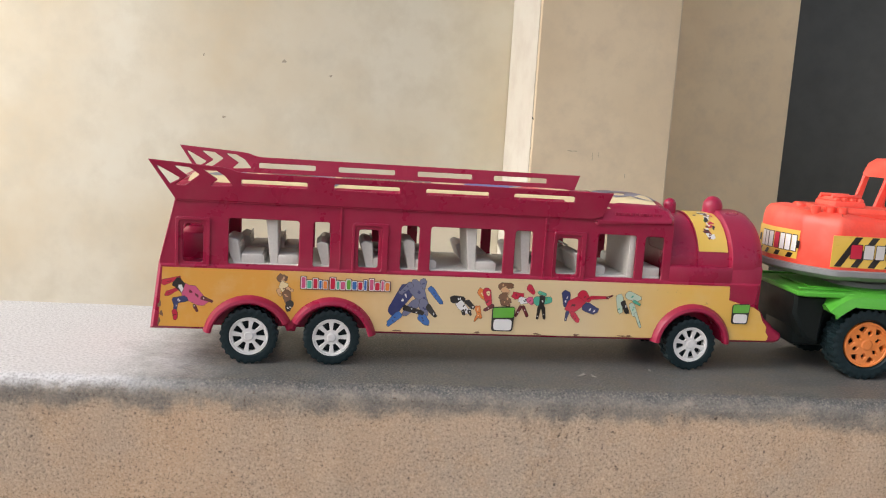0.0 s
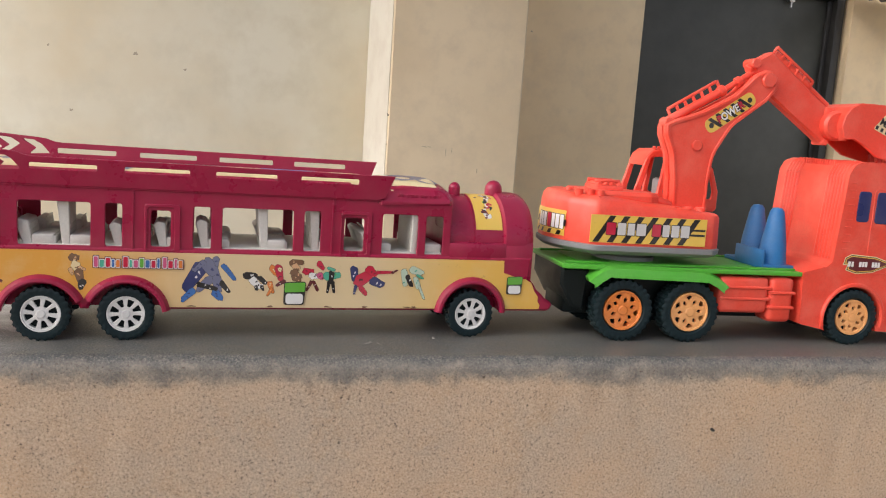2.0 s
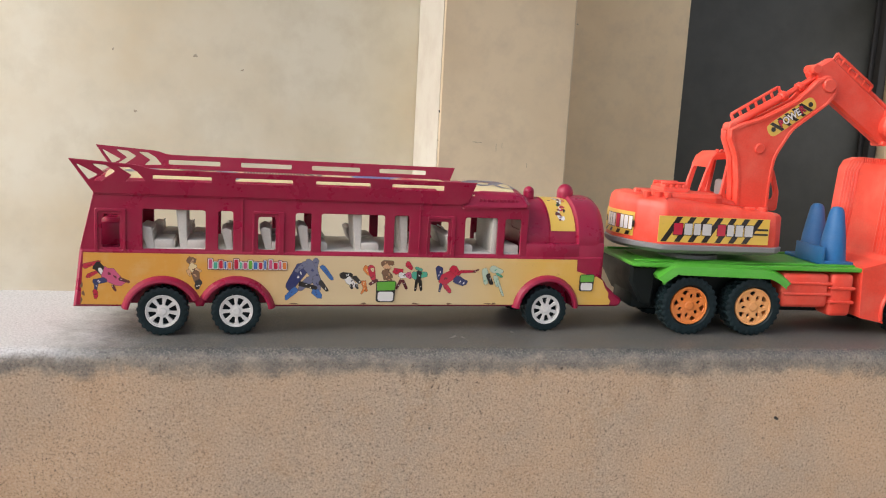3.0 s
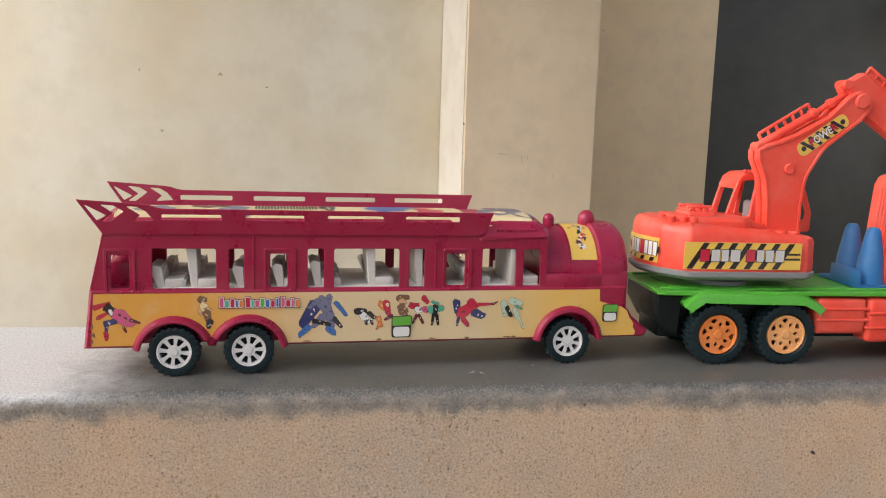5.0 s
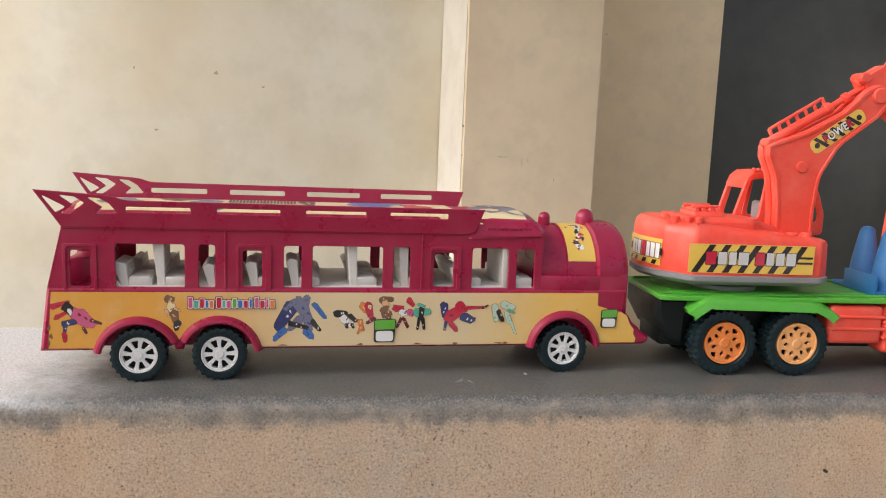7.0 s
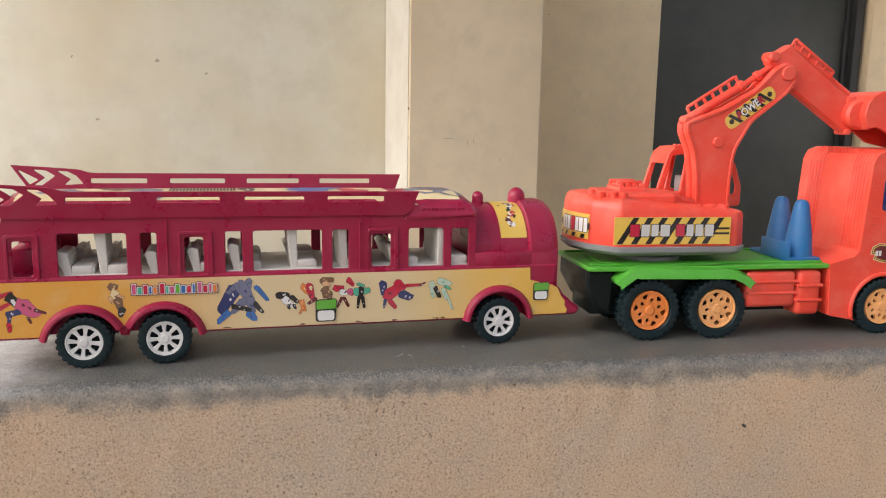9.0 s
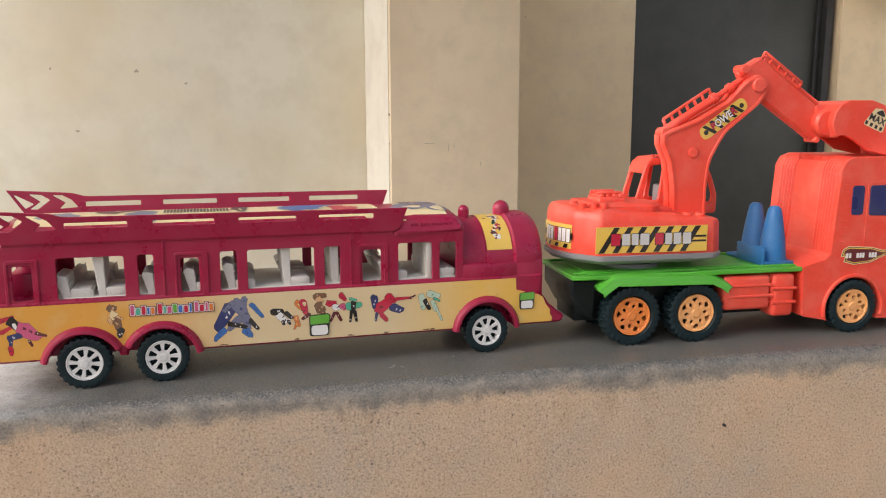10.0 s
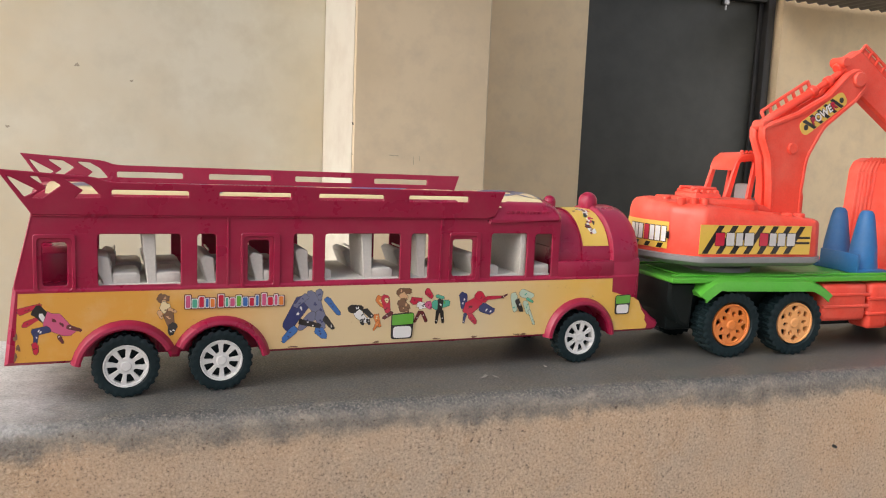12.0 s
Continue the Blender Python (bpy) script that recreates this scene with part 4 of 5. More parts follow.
def hazard(parent, m, w, h, count, slope, name="hazard_sticker", bars=(), cut=0.0, pad=0.0, label="yellow and black striped sticker"):
    """Sticker with black diagonal bands; m maps its plane (x along, y up, z out)."""
    bm = slab(bmesh.new(), box2(0, 0, w, h, cut), [], 0.0004, 0, lambda x, y, d: m @ Vector((x, y, d - 0.0004)))
    st = part(name, bm, P["yellow"], parent, label)
    for (x, y, bw, bh, c, lift) in bars:
        bm = slab(bmesh.new(), rounded([(x, y), (x + bw, y), (x + bw, y + bh), (x, y + bh)], min(bw, bh) * 0.08, 2), [], 0.0001, 0, lambda px, py, d: m @ Vector((px, py, lift + d)))
        part("print_bar", bm, P[c], st)
    for i in range(count):
        x0 = pad + max(0.0, -slope) + (i + 0.2) * (w - abs(slope) - 2 * pad) / count
        bw = (w - abs(slope) - 2 * pad) / count * 0.42
        bm = slab(bmesh.new(), [(x0, 0.0006), (x0 + bw, 0.0006), (x0 + bw + slope * 0.9, h - 0.0006), (x0 + slope * 0.9, h - 0.0006)], [], 0.0001, 0, lambda px, py, d: m @ Vector((px, py, 0.00015 + d)))
        part("print_stripe", bm, P["black"], st)
    return st


def bars_word(x, y, h, widths, colors, gap, lift=0.0005):
    out = []
    for w, c in zip(widths, colors):
        if c:
            out.append((x - 0.0005, y - 0.0006, w + 0.001, h + 0.0012, "black", lift))
            out.append((x, y, w, h, c, lift + 0.0002))
        x += w + gap
    return out


def lorry():
    t = thing("toy_lorry", TRUCK, "orange plastic toy flatbed lorry with green bed on a cement ledge", "toy lorry")
    W = 0.122
    for cx, cz, r, mat, lab, tu in ((0.0, 0.0346, 0.0346, RIM_O, "deep orange rim", 10), (0.0800, 0.0346, 0.0346, RIM_P, "peach-coloured rim", 25), (0.2870, 0.0328, 0.0328, RIM_P, "peach-coloured rim", 5)):
        for side in (0, 1):
            wheel(t, cx, 0.0 if side == 0 else W, cz, r, 0.0240, mat, 6, 28, tu, side == 1, 0.635, lab)
        part("axle", rod(bmesh.new(), (cx, 0.02, cz), (cx, W - 0.02, cz), 0.003), BLACK, t)
    # chassis
    bm = block(bmesh.new(), -0.060, 0.240, 0.030, 0.092, 0.024, 0.077, 0.004)
    prof = [(-0.0705, 0.0785), (-0.0705, 0.0600), (-0.0560, 0.0350), (-0.0420, 0.0300), (-0.0380, 0.0785)]
    slab(bm, prof, [], 0.098, 0.003, lambda x, y, d: (x, 0.012 + d, y))
    part("chassis", bm, BLACK, t, "glossy black chassis")
    # bed
    bed = flat("bed", rounded([(-0.0720, 0.006), (-0.0640, 0.003), (0.2180, 0.003), (0.2180, 0.119), (-0.0640, 0.119), (-0.0720, 0.116)], 0.002), [], 0.0785, 0.0050, GREEN, t, "bright green flat bed", 0.0010)
    flat("bed_rail", box2(-0.066, 0.014, 0.214, 0.018), [], 0.0835, 0.0022, GREEN, bed, "", 0.0006)
    flat("bed_rail", box2(-0.066, 0.104, 0.214, 0.108), [], 0.0835, 0.0022, GREEN, bed, "", 0.0006)
    flat("bed_panel", box2(-0.050, 0.026, 0.165, 0.096, 0.004), [], 0.0835, 0.0016, GREEN, bed, "", 0.0006)
    # fenders
    for side in (0, 1):
        f = -1 if side else 1
        base = 0.0 if side == 0 else W
        top = [(-0.0430, 0.0660), (-0.0370, 0.0710), (-0.0260, 0.0785), (-0.0150, 0.0808), (0.0880, 0.0790), (0.1020, 0.0755), (0.1140, 0.0700), (0.1225, 0.0640)]
        bm = bmesh.new()
        rows = []
        for x, z in top:
            drop = 0.0092 if -0.02 < x < 0.09 else 0.0062
            xi = x + (0.006 if x < 0 else -0.006) * (0 if -0.02 < x < 0.09 else 1)
            rows.append([bm.verts.new((x, base + f * 0.022, z + 0.0045)), bm.verts.new((x, base + f * 0.006, z + 0.0040)), bm.verts.new((x, base - f * 0.0030, z + 0.0005)),
                         bm.verts.new((xi, base - f * 0.0048, z - drop * 0.5)), bm.verts.new((xi, base - f * 0.0052, z - drop)), bm.verts.new((xi, base - f * 0.0030, z - drop)),
                         bm.verts.new((xi, base - f * 0.0010, z - 0.003)), bm.verts.new((x, base + f * 0.022, z + 0.0005))])
        for a, c in zip(rows[:-1], rows[1:]):
            for k in range(8):
                bm.faces.new((a[k - 1], a[k], c[k], c[k - 1]))
        bm.faces.new(rows[0])
        bm.faces.new(rows[-1])
        fen = part("fender", bm, GREEN, t, "bright green mudguard")
        bm = slab(bmesh.new(), box2(-0.008, 0.0, 0.084, 0.013, 0.001), [box2(-0.0068, 0.0012, 0.0828, 0.0118, 0.001)], 0.0008, 0, lambda x, y, d: (x, base + f * (0.007 + y), 0.0846 + d))
        part("fender_rim", bm, GREEN, fen)
    # side tanks
    for side in (0, 1):
        y0, y1 = (0.004, 0.034) if side == 0 else (W - 0.034, W - 0.004)
        bm = block(bmesh.new(), 0.1160, 0.1770, y0, y1, 0.0340, 0.0755, 0.005, 3)
        for z in (0.049, 0.062):
            block(bm, 0.1170, 0.1800, y0 - 0.0015, y1, z, z + 0.0035, 0.001, 1)
        part("fuel_tank", bm, ORANGE, t, "orange ribbed side tank")
        bm = block(bmesh.new(), 0.1790, 0.2090, y0 - 0.001, y1, 0.0240, 0.0765, 0.006, 3)
        for z in (0.040, 0.057):
            block(bm, 0.1770, 0.2100, y0 - 0.0028, y1, z, z + 0.0038, 0.001, 1)
        part("tool_box", bm, ORANGE, t, "orange ribbed tool box")
    # driver's cab: rounded shell with arch
    a = math.degrees(math.asin((0.0150 - 0.0312) / 0.0375))
    cab_out = [(0.2200, 0.0235), (0.2480, 0.0180)] + arc(0.2870, 0.0312, 0.0375, 180 - a * 0.9, a * 0.9, 18) + [(0.4300, 0.0140), (0.4400, 0.0500), (0.4300, 0.1300), (0.4050, 0.2040), (0.3900, 0.2130), (0.2760, 0.2135), (0.2640, 0.2090), (0.2585, 0.1980), (0.2520, 0.0980), (0.2460, 0.0920), (0.2160, 0.0840)]
    cab = plate("cab", rounded(cab_out, [0.002, 0.002] + [0] * 19 + [0.004, 0.01, 0.02, 0.012, 0.012, 0.012, 0.008, 0.008, 0.004, 0.002, 0.003][:len(cab_out) - 21], 4), [], 0.0015, W + 0.010, ORANGE, t, "orange driver's cab", 0.0)
    bv = cab.modifiers.new("soft", "BEVEL")
    bv.width, bv.segments, bv.limit_method, bv.angle_limit = 0.0050, 4, "ANGLE", radians(60)
    # ribs on the back of the cab and over the roof edge
    for i, y in enumerate([0.009 + 0.0052 * k for k in range(6)] + [0.092 + 0.0060 * k for k in range(5)]):
        bm = bmesh.new()
        path = [(0.2525, 0.100), (0.2585, 0.1960), (0.2640, 0.2080), (0.2760, 0.2130)]
        for p_, q_ in zip(path[:-1], path[1:]):
            rod(bm, (p_[0], y, p_[1]), (q_[0], y, q_[1]), 0.0021, 8)
        part("cab_rib", bm, ORANGE, cab)
    for i in range(14):
        bm = block(bmesh.new(), 0.262 + 0.0022 * (i % 3) * 0, 0.275, 0.034 + 0.0043 * i, 0.036 + 0.0043 * i, 0.2070, 0.2139, 0.0004, 1)
        part("cab_ridge", bm, ORANGE, cab)
    for z in [0.112 + 0.0085 * k for k in range(11)]:
        part("cab_line", block(bmesh.new(), 0.2610, 0.2700, 0.0011, 0.0026, z, z + 0.0016, 0.0004, 1), ORANGE, cab)
    # side windows and door
    plate("quarter_window", box2(0.2745, 0.1450, 0.2905, 0.1800, 0.004), [], 0.0006, 0.003, NAVY, cab, "dark blue plastic window", 0.0004)
    plate("side_window", rounded([(0.2985, 0.1440), (0.3330, 0.1430), (0.3420, 0.1340), (0.3850, 0.1330), (0.3780, 0.1800), (0.2985, 0.1800)], 0.004), [], 0.0006, 0.003, NAVY, cab, "dark blue plastic window", 0.0004)
    plate("door_seam", rounded([(0.2950, 0.0850), (0.3900, 0.0850), (0.3900, 0.1840), (0.2950, 0.1840)], 0.005), [rounded([(0.2962, 0.0862), (0.3888, 0.0862), (0.3888, 0.1828), (0.2962, 0.1828)], 0.0045)], 0.0008, 0.002, ORANGE, cab, "", 0.0003)
    ring = arc(0.2870, 0.0312, 0.0425, 195, -15, 24) + arc(0.2870, 0.0312, 0.0378, -15, 195, 24)
    plate("wheel_arch", ring, [], -0.0010, 0.006, ORANGE, cab, "", 0.0012)
    for z in (0.030, 0.046):
        part("step", block(bmesh.new(), 0.3330, 0.3800, -0.0015, 0.006, z, z + 0.004, 0.001), ORANGE, cab)
    # winged label on the door
    m = Matrix.Translation((0.2650, 0.0012, 0.0845)) @ Matrix.Rotation(radians(90), 4, "X")
    o = [(0.000, 0.010), (0.006, 0.010), (0.004, 0.004), (0.018, 0.000), (0.040, 0.002), (0.060, 0.010), (0.100, 0.012), (0.100, 0.017), (0.056, 0.017), (0.042, 0.021), (0.010, 0.023), (0.002, 0.019)]
    for k, (col, ins) in enumerate((("cream", 0.0), ("black", 0.0010), ("yellow", 0.0018), ("maroon", 0.0028))):
        bm = slab(bmesh.new(), rounded(shrink(o if area2(o) > 0 else o[::-1], ins), 0.0008, 2), [], 0.0001, 0, lambda x, y, d: m @ Vector((x, y, 0.0004 + 0.0002 * k + d)))
        part("door_label", bm, P[col], cab, "maroon winged label" if k == 0 else "")
    for (x, w_, c) in ((0.006, 0.0035, "white"), (0.0105, 0.0030, "white"), (0.0205, 0.0035, "white"), (0.0246, 0.0030, "white"), (0.0282, 0.0032, "white"), (0.0375, 0.0032, "white"), (0.0412, 0.0032, "white"), (0.0450, 0.0032, "white")):
        bm = slab(bmesh.new(), box2(x, 0.0085, x + w_, 0.0145, 0.0004), [], 0.0001, 0, lambda px, py, d: m @ Vector((px, py, 0.0013 + d)))
        part("print_bar", bm, P[c], cab)
    lettering("label_word", "MAX", 0.0085, m @ Matrix.Translation((0.072, 0.0148, 0.0013)), P["black"], cab, "black word", 1.3)
    return t


lorry()


def cones():
    c = thing("traffic_cone_rack", TRUCK @ pose(0.174, 0.020, 0.0838), "pair of blue plastic toy traffic cones on one tray", "toy cones")
    bm = block(bmesh.new(), 0.0, 0.042, 0.0, 0.080, 0.0, 0.0045, 0.001)
    part("tray", bm, BLUE, c)
    part("tray_lip", block(bmesh.new(), -0.001, 0.003, 0.0, 0.056, 0.0, 0.0220, 0.001), BLUE, c)
    for y in (0.018, 0.058):
        bm = lathe(bmesh.new(), [(0, 0.004), (0.0165, 0.004), (0.0165, 0.007), (0.0155, 0.014), (0.0140, 0.030), (0.0095, 0.058), (0.0078, 0.066), (0.0052, 0.0695), (0, 0.0705)], 28,
                   Matrix.Translation((0.024, y, 0)) @ Matrix.Rotation(radians(90), 4, "X"))
        part("cone", bm, BLUE, c)
    return c


cones()


# ---------------------------------------------------------------- toy excavator on the bed
def excavator():
    e = thing("toy_excavator", TRUCK @ pose(0, 0, 0), "orange plastic toy excavator with striped stickers, riding on the lorry bed", "toy excavator")
    # slewing ring and grey sole
    bm = lathe(bmesh.new(), [(0, 0.0852), (0.036, 0.0852), (0.036, 0.0895), (0.030, 0.0905), (0.030, 0.0980), (0, 0.0980)], 32, Matrix.Translation((0.020, 0.0620, 0)) @ Matrix.Rotation(radians(90), 4, "X"))
    part("slewing_ring", bm, GREY, e, "grey slewing ring")
    plan = [(-0.040, 0.002), (0.098, 0.002), (0.1130, 0.014), (0.1130, 0.110), (0.098, 0.122), (-0.040, 0.122), (-0.0740, 0.100), (-0.0770, 0.066), (-0.0640, 0.030)]
    plan_r = rounded(plan, [0.012, 0.010, 0.012, 0.012, 0.010, 0.012, 0.02, 0.03, 0.02], 5)

    def shell(name, levels, mat, lab=""):
        bm = bmesh.new()
        rows = []
        for z, ins, tilt in levels:
            q = shrink(plan_r, ins)
            rows.append([bm.verts.new((x, y, z + tilt * max(0.0, 0.05 - x))) for x, y in q])
        for a, c in zip(rows[:-1], rows[1:]):
            for i in range(len(a)):
                bm.faces.new((a[i - 1], a[i], c[i], c[i - 1]))
        bm.faces.new(rows[0])
        bm.faces.new(rows[-1])
        return part(name, bm, mat, e, lab)

    shell("sole", [(0.0945, 0.010, 0), (0.0965, 0.003, 0), (0.1000, -0.0015, 0), (0.1050, -0.0020, 0), (0.1060, 0.0, 0)], GREY, "grey sole plate")
    body = shell("body", [(0.1058, 0.0002, 0), (0.1075, 0.0, 0), (0.1400, 0.0012, 0.06), (0.1432, 0.0030, 0.10), (0.1450, 0.0070, 0.125), (0.1462, 0.016, 0.14), (0.1470, 0.022, 0.145)], ORANGE, "orange counterweight body")
    # raised hood and engine top
    hood = rounded([(-0.046, 0.024), (0.030, 0.020), (0.044, 0.030), (0.044, 0.066), (0.012, 0.100), (-0.046, 0.100)], 0.008)
    flat("engine_hood", hood, [], 0.1460, 0.0170, ORANGE, e, "", 0.004)
    bm = block(bmesh.new(), -0.026, 0.006, 0.044, 0.084, 0.1580, 0.1680, 0.002)
    cover = part("engine_cover", bm, ORANGE, e, "orange moulded engine detail")
    for k in range(4):
        part("engine_rib", rod(bmesh.new(), (-0.022 + 0.008 * k, 0.046, 0.169), (-0.022 + 0.008 * k, 0.082, 0.169), 0.0028, 8), ORANGE, cover)
    for y in (0.052, 0.074):
        part("engine_pipe", rod(bmesh.new(), (-0.026, y, 0.1725), (0.004, y, 0.1725), 0.0022, 8), ORANGE, cover)
    for x, y in ((-0.052, 0.030), (-0.040, 0.026), (-0.054, 0.055), (-0.030, 0.022)):
        part("stud", rod(bmesh.new(), (x, y, 0.152), (x, y, 0.164), 0.0045, 12), ORANGE, e)
    for x in (0.058, 0.074, 0.090):
        part("stud", rod(bmesh.new(), (x, 0.022, 0.144), (x, 0.022, 0.1505), 0.006, 14), ORANGE, e)
    rodm = rod(bmesh.new(), (0.028, 0.030, 0.158), (0.060, 0.038, 0.150), 0.0055, 12)
    part("ram_foot", rodm, ORANGE, e)
    # stickers with barred lettering
    m = Matrix.Translation((-0.0465, 0.0019, 0.1088)) @ Matrix.Rotation(radians(90), 4, "X") @ Matrix.Rotation(radians(-1.0), 4, "Y")
    word = bars_word(0.018, 0.0090, 0.0130, (0.0106, 0.0094, 0.0080, 0.0108, 0.003, 0.0098, 0.0080, 0.0090, 0.0101), ("red", "silver", "silver", "silver", None, "red", "silver", "silver", "silver"), 0.0022)
    word += [(0.114, 0.0110, 0.019, 0.0022, "black", 0.0004), (0.114, 0.0165, 0.019, 0.0022, "black", 0.0004)]
    hazard(e, m, 0.1345, 0.0300, 7, 0.020, bars=word)
    m = Matrix.Translation((-0.0668, 0.1080, 0.1110)) @ Matrix.Rotation(radians(-90), 4, "Z") @ Matrix.Rotation(radians(90), 4, "X")
    bm = bmesh.new()
    pr = [(-0.0752, 0.095), (-0.0764, 0.085), (-0.0769, 0.066), (-0.0708, 0.045), (-0.0650, 0.0310)]
    lo = [bm.verts.new((x, y, 0.1105)) for x, y in pr]
    hi = [bm.verts.new((x + 0.0010, y, 0.1385)) for x, y in pr]
    for i in range(len(pr) - 1):
        bm.faces.new((lo[i], lo[i + 1], hi[i + 1], hi[i]))
    back = part("rear_sticker", bm, P["yellow"], e, "yellow rear sticker with barred lettering")
    for y, w_, c, z0, z1 in ((0.090, 0.003, "black", 0.122, 0.128), (0.082, 0.0062, "white", 0.118, 0.1335), (0.0745, 0.0058, "white", 0.118, 0.1335), (0.067, 0.0055, "white", 0.118, 0.1335), (0.0595, 0.006, "red", 0.118, 0.1335), (0.052, 0.0055, "white", 0.118, 0.1335), (0.045, 0.0055, "white", 0.118, 0.1335), (0.038, 0.0052, "white", 0.118, 0.1335), (0.032, 0.0028, "black", 0.122, 0.128)):
        x = float(np.interp(y, [p_[1] for p_ in pr][::-1], [p_[0] for p_ in pr][::-1]))
        x2 = float(np.interp(y - w_, [p_[1] for p_ in pr][::-1], [p_[0] for p_ in pr][::-1]))
        for grow, col, lift in ((0.0007, "black", 0.0006), (0.0, c, 0.0010)):
            bm = bmesh.new()
            bm.faces.new([bm.verts.new(q) for q in ((x - lift + 0.0005, y + grow, z0 - grow), (x2 - lift + 0.0005, y - w_ - grow, z0 - grow), (x2 - lift + 0.0008, y - w_ - grow, z1 + grow), (x - lift + 0.0008, y + grow, z1 + grow))])
            part("print_bar", bm, P[col], back)
    for k in range(4):
        y = 0.090 - 0.0155 * k
        x, x2 = (float(np.interp(q, [p_[1] for p_ in pr][::-1], [p_[0] for p_ in pr][::-1])) for q in (y, y - 0.006))
        bm = bmesh.new()
        bm.faces.new([bm.verts.new(q) for q in ((x - 0.0004, y, 0.1110), (x2 - 0.0004, y - 0.006, 0.1110), (x2 - 0.0002, y - 0.010, 0.1160), (x - 0.0002, y - 0.004, 0.1160))])
        part("print_stripe", bm, P["black"], back)
    # boom: two cheeks
    boom_o = rounded([(0.0630, 0.1440), (0.0610, 0.1800), (0.0565, 0.2080), (0.0470, 0.2290), (0.0465, 0.2410), (0.0570, 0.2460), (0.0900, 0.2580), (0.1275, 0.2790), (0.1505, 0.3030), (0.1650, 0.3110), (0.1785, 0.3030), (0.1795, 0.2890), (0.1675, 0.2735), (0.1275, 0.2420), (0.1090, 0.2090), (0.1060, 0.1750), (0.1064, 0.1420)], [0, 0.03, 0.03, 0.010, 0.004, 0.004, 0.03, 0.02, 0.02, 0.012, 0.012, 0.006, 0.01, 0.04, 0.04, 0.03, 0], 5)
    boom = plate("boom", boom_o, [], 0.0380, 0.0095, ORANGE, e, "orange boom", 0.0022)
    plate("boom_cheek", boom_o, [], 0.0525, 0.0095, ORANGE, boom, "", 0.0022)
    ccw = boom_o if area2(boom_o) > 0 else boom_o[::-1]
    plate("boom_rim", shrink(ccw, 0.0012), [shrink(ccw, 0.0048)], 0.0368, 0.0016, ORANGE, boom, "", 0.0005)
    part("pivot_boss", rod(bmesh.new(), (0.1660, 0.0345, 0.2975), (0.1660, 0.0640, 0.2975), 0.0085, 20), ORANGE, boom)
    part("boss", rod(bmesh.new(), (0.0862, 0.0355, 0.2192), (0.0862, 0.0390, 0.2192), 0.0062, 18), ORANGE, boom)
    # boom sticker
    ang = radians(35.8)
    m = Matrix.Translation((0.1000, 0.0376, 0.2319)) @ Matrix.Rotation(radians(90), 4, "X") @ Matrix.Rotation(ang, 4, "Z")
    st = hazard(boom, m, 0.0680, 0.0165, 5, -0.010, "boom_sticker", (), 0.0075, 0.003, "striped sticker with a word")
    for ch_, x, c, lab in (("P", 0.0185, "red", "dark red letter"), ("OWE", 0.0335, "white", "white letters"), ("R", 0.0490, "red", "dark red letter")):
        lettering("boom_word", ch_, 0.0120, m @ Matrix.Translation((x, 0.0085, 0.0007)), P["black"], st, "black outline of the letters", 0.86, 0.0008)
        lettering("boom_word", ch_, 0.0120, m @ Matrix.Translation((x, 0.0085, 0.0010)), P[c], st, lab, 0.86, 0.0003)
    for x in (0.007, 0.0610):
        bm = slab(bmesh.new(), arc(x, 0.008, 0.0030, 0, 345, 15), [], 0.0001, 0, lambda px, py, d: m @ Vector((px, py, 0.0004 + d)))
        part("print_dot", bm, P["black"], st)
    # boom ram with ladder rail on top
    bm = rod(bmesh.new(), (0.0500, 0.0480, 0.2480), (0.1120, 0.0480, 0.2850), 0.0050, 12)
    rod(bm, (0.1120, 0.0480, 0.2850), (0.1520, 0.0480, 0.3120), 0.0034, 10)
    rod(bm, (0.1080, 0.0480, 0.2830), (0.1150, 0.0480, 0.2870), 0.0066, 12)
    rod(bm, (0.1280, 0.0480, 0.2955), (0.1340, 0.0480, 0.2990), 0.0060, 12)
    rod(bm, (0.0490, 0.0400, 0.2460), (0.0490, 0.0580, 0.2460), 0.0058, 12)
    bmesh.ops.translate(bm, verts=bm.verts, vec=(0.003, 0, -0.003))
    part("boom_ram", bm, ORANGE, boom, "orange hydraulic ram")
    bm = rod(bmesh.new(), (0.0520, 0.0510, 0.2585), (0.1080, 0.0510, 0.2935), 0.0020, 8)
    rod(bm, (0.1080, 0.0510, 0.2935), (0.1140, 0.0510, 0.2860), 0.0020, 8)
    for k in range(7):
        f = k / 6
        rod(bm, (0.0520 + 0.0560 * f, 0.0510, 0.2585 + 0.0360 * f), (0.0575 + 0.0560 * f, 0.0500, 0.2480 + 0.0360 * f), 0.0020, 8)
    bmesh.ops.translate(bm, verts=bm.verts, vec=(0.0005, 0, -0.0008))
    part("ladder_rail", bm, ORANGE, boom)
    # stick
    stick_o = rounded([(0.1480, 0.3110), (0.1500, 0.3190), (0.1700, 0.3310), (0.1800, 0.3240), (0.2560, 0.2690), (0.2650, 0.2560), (0.2620, 0.2400), (0.2500, 0.2300), (0.2420, 0.2350), (0.1660, 0.2860)], [0.004, 0.004, 0.004, 0.006, 0.006, 0.008, 0.008, 0.006, 0.01, 0.01], 4)
    stick = plate("stick", stick_o, [], 0.0430, 0.0150, ORANGE, e, "orange dipper stick", 0.0025)
    bm = rod(bmesh.new(), (0.1500, 0.0400, 0.3160), (0.1500, 0.0610, 0.3160), 0.0058, 12)
    rod(bm, (0.1450, 0.0500, 0.3080), (0.1600, 0.0500, 0.3180), 0.0060, 12)
    part("stick_lug", bm, ORANGE, stick)
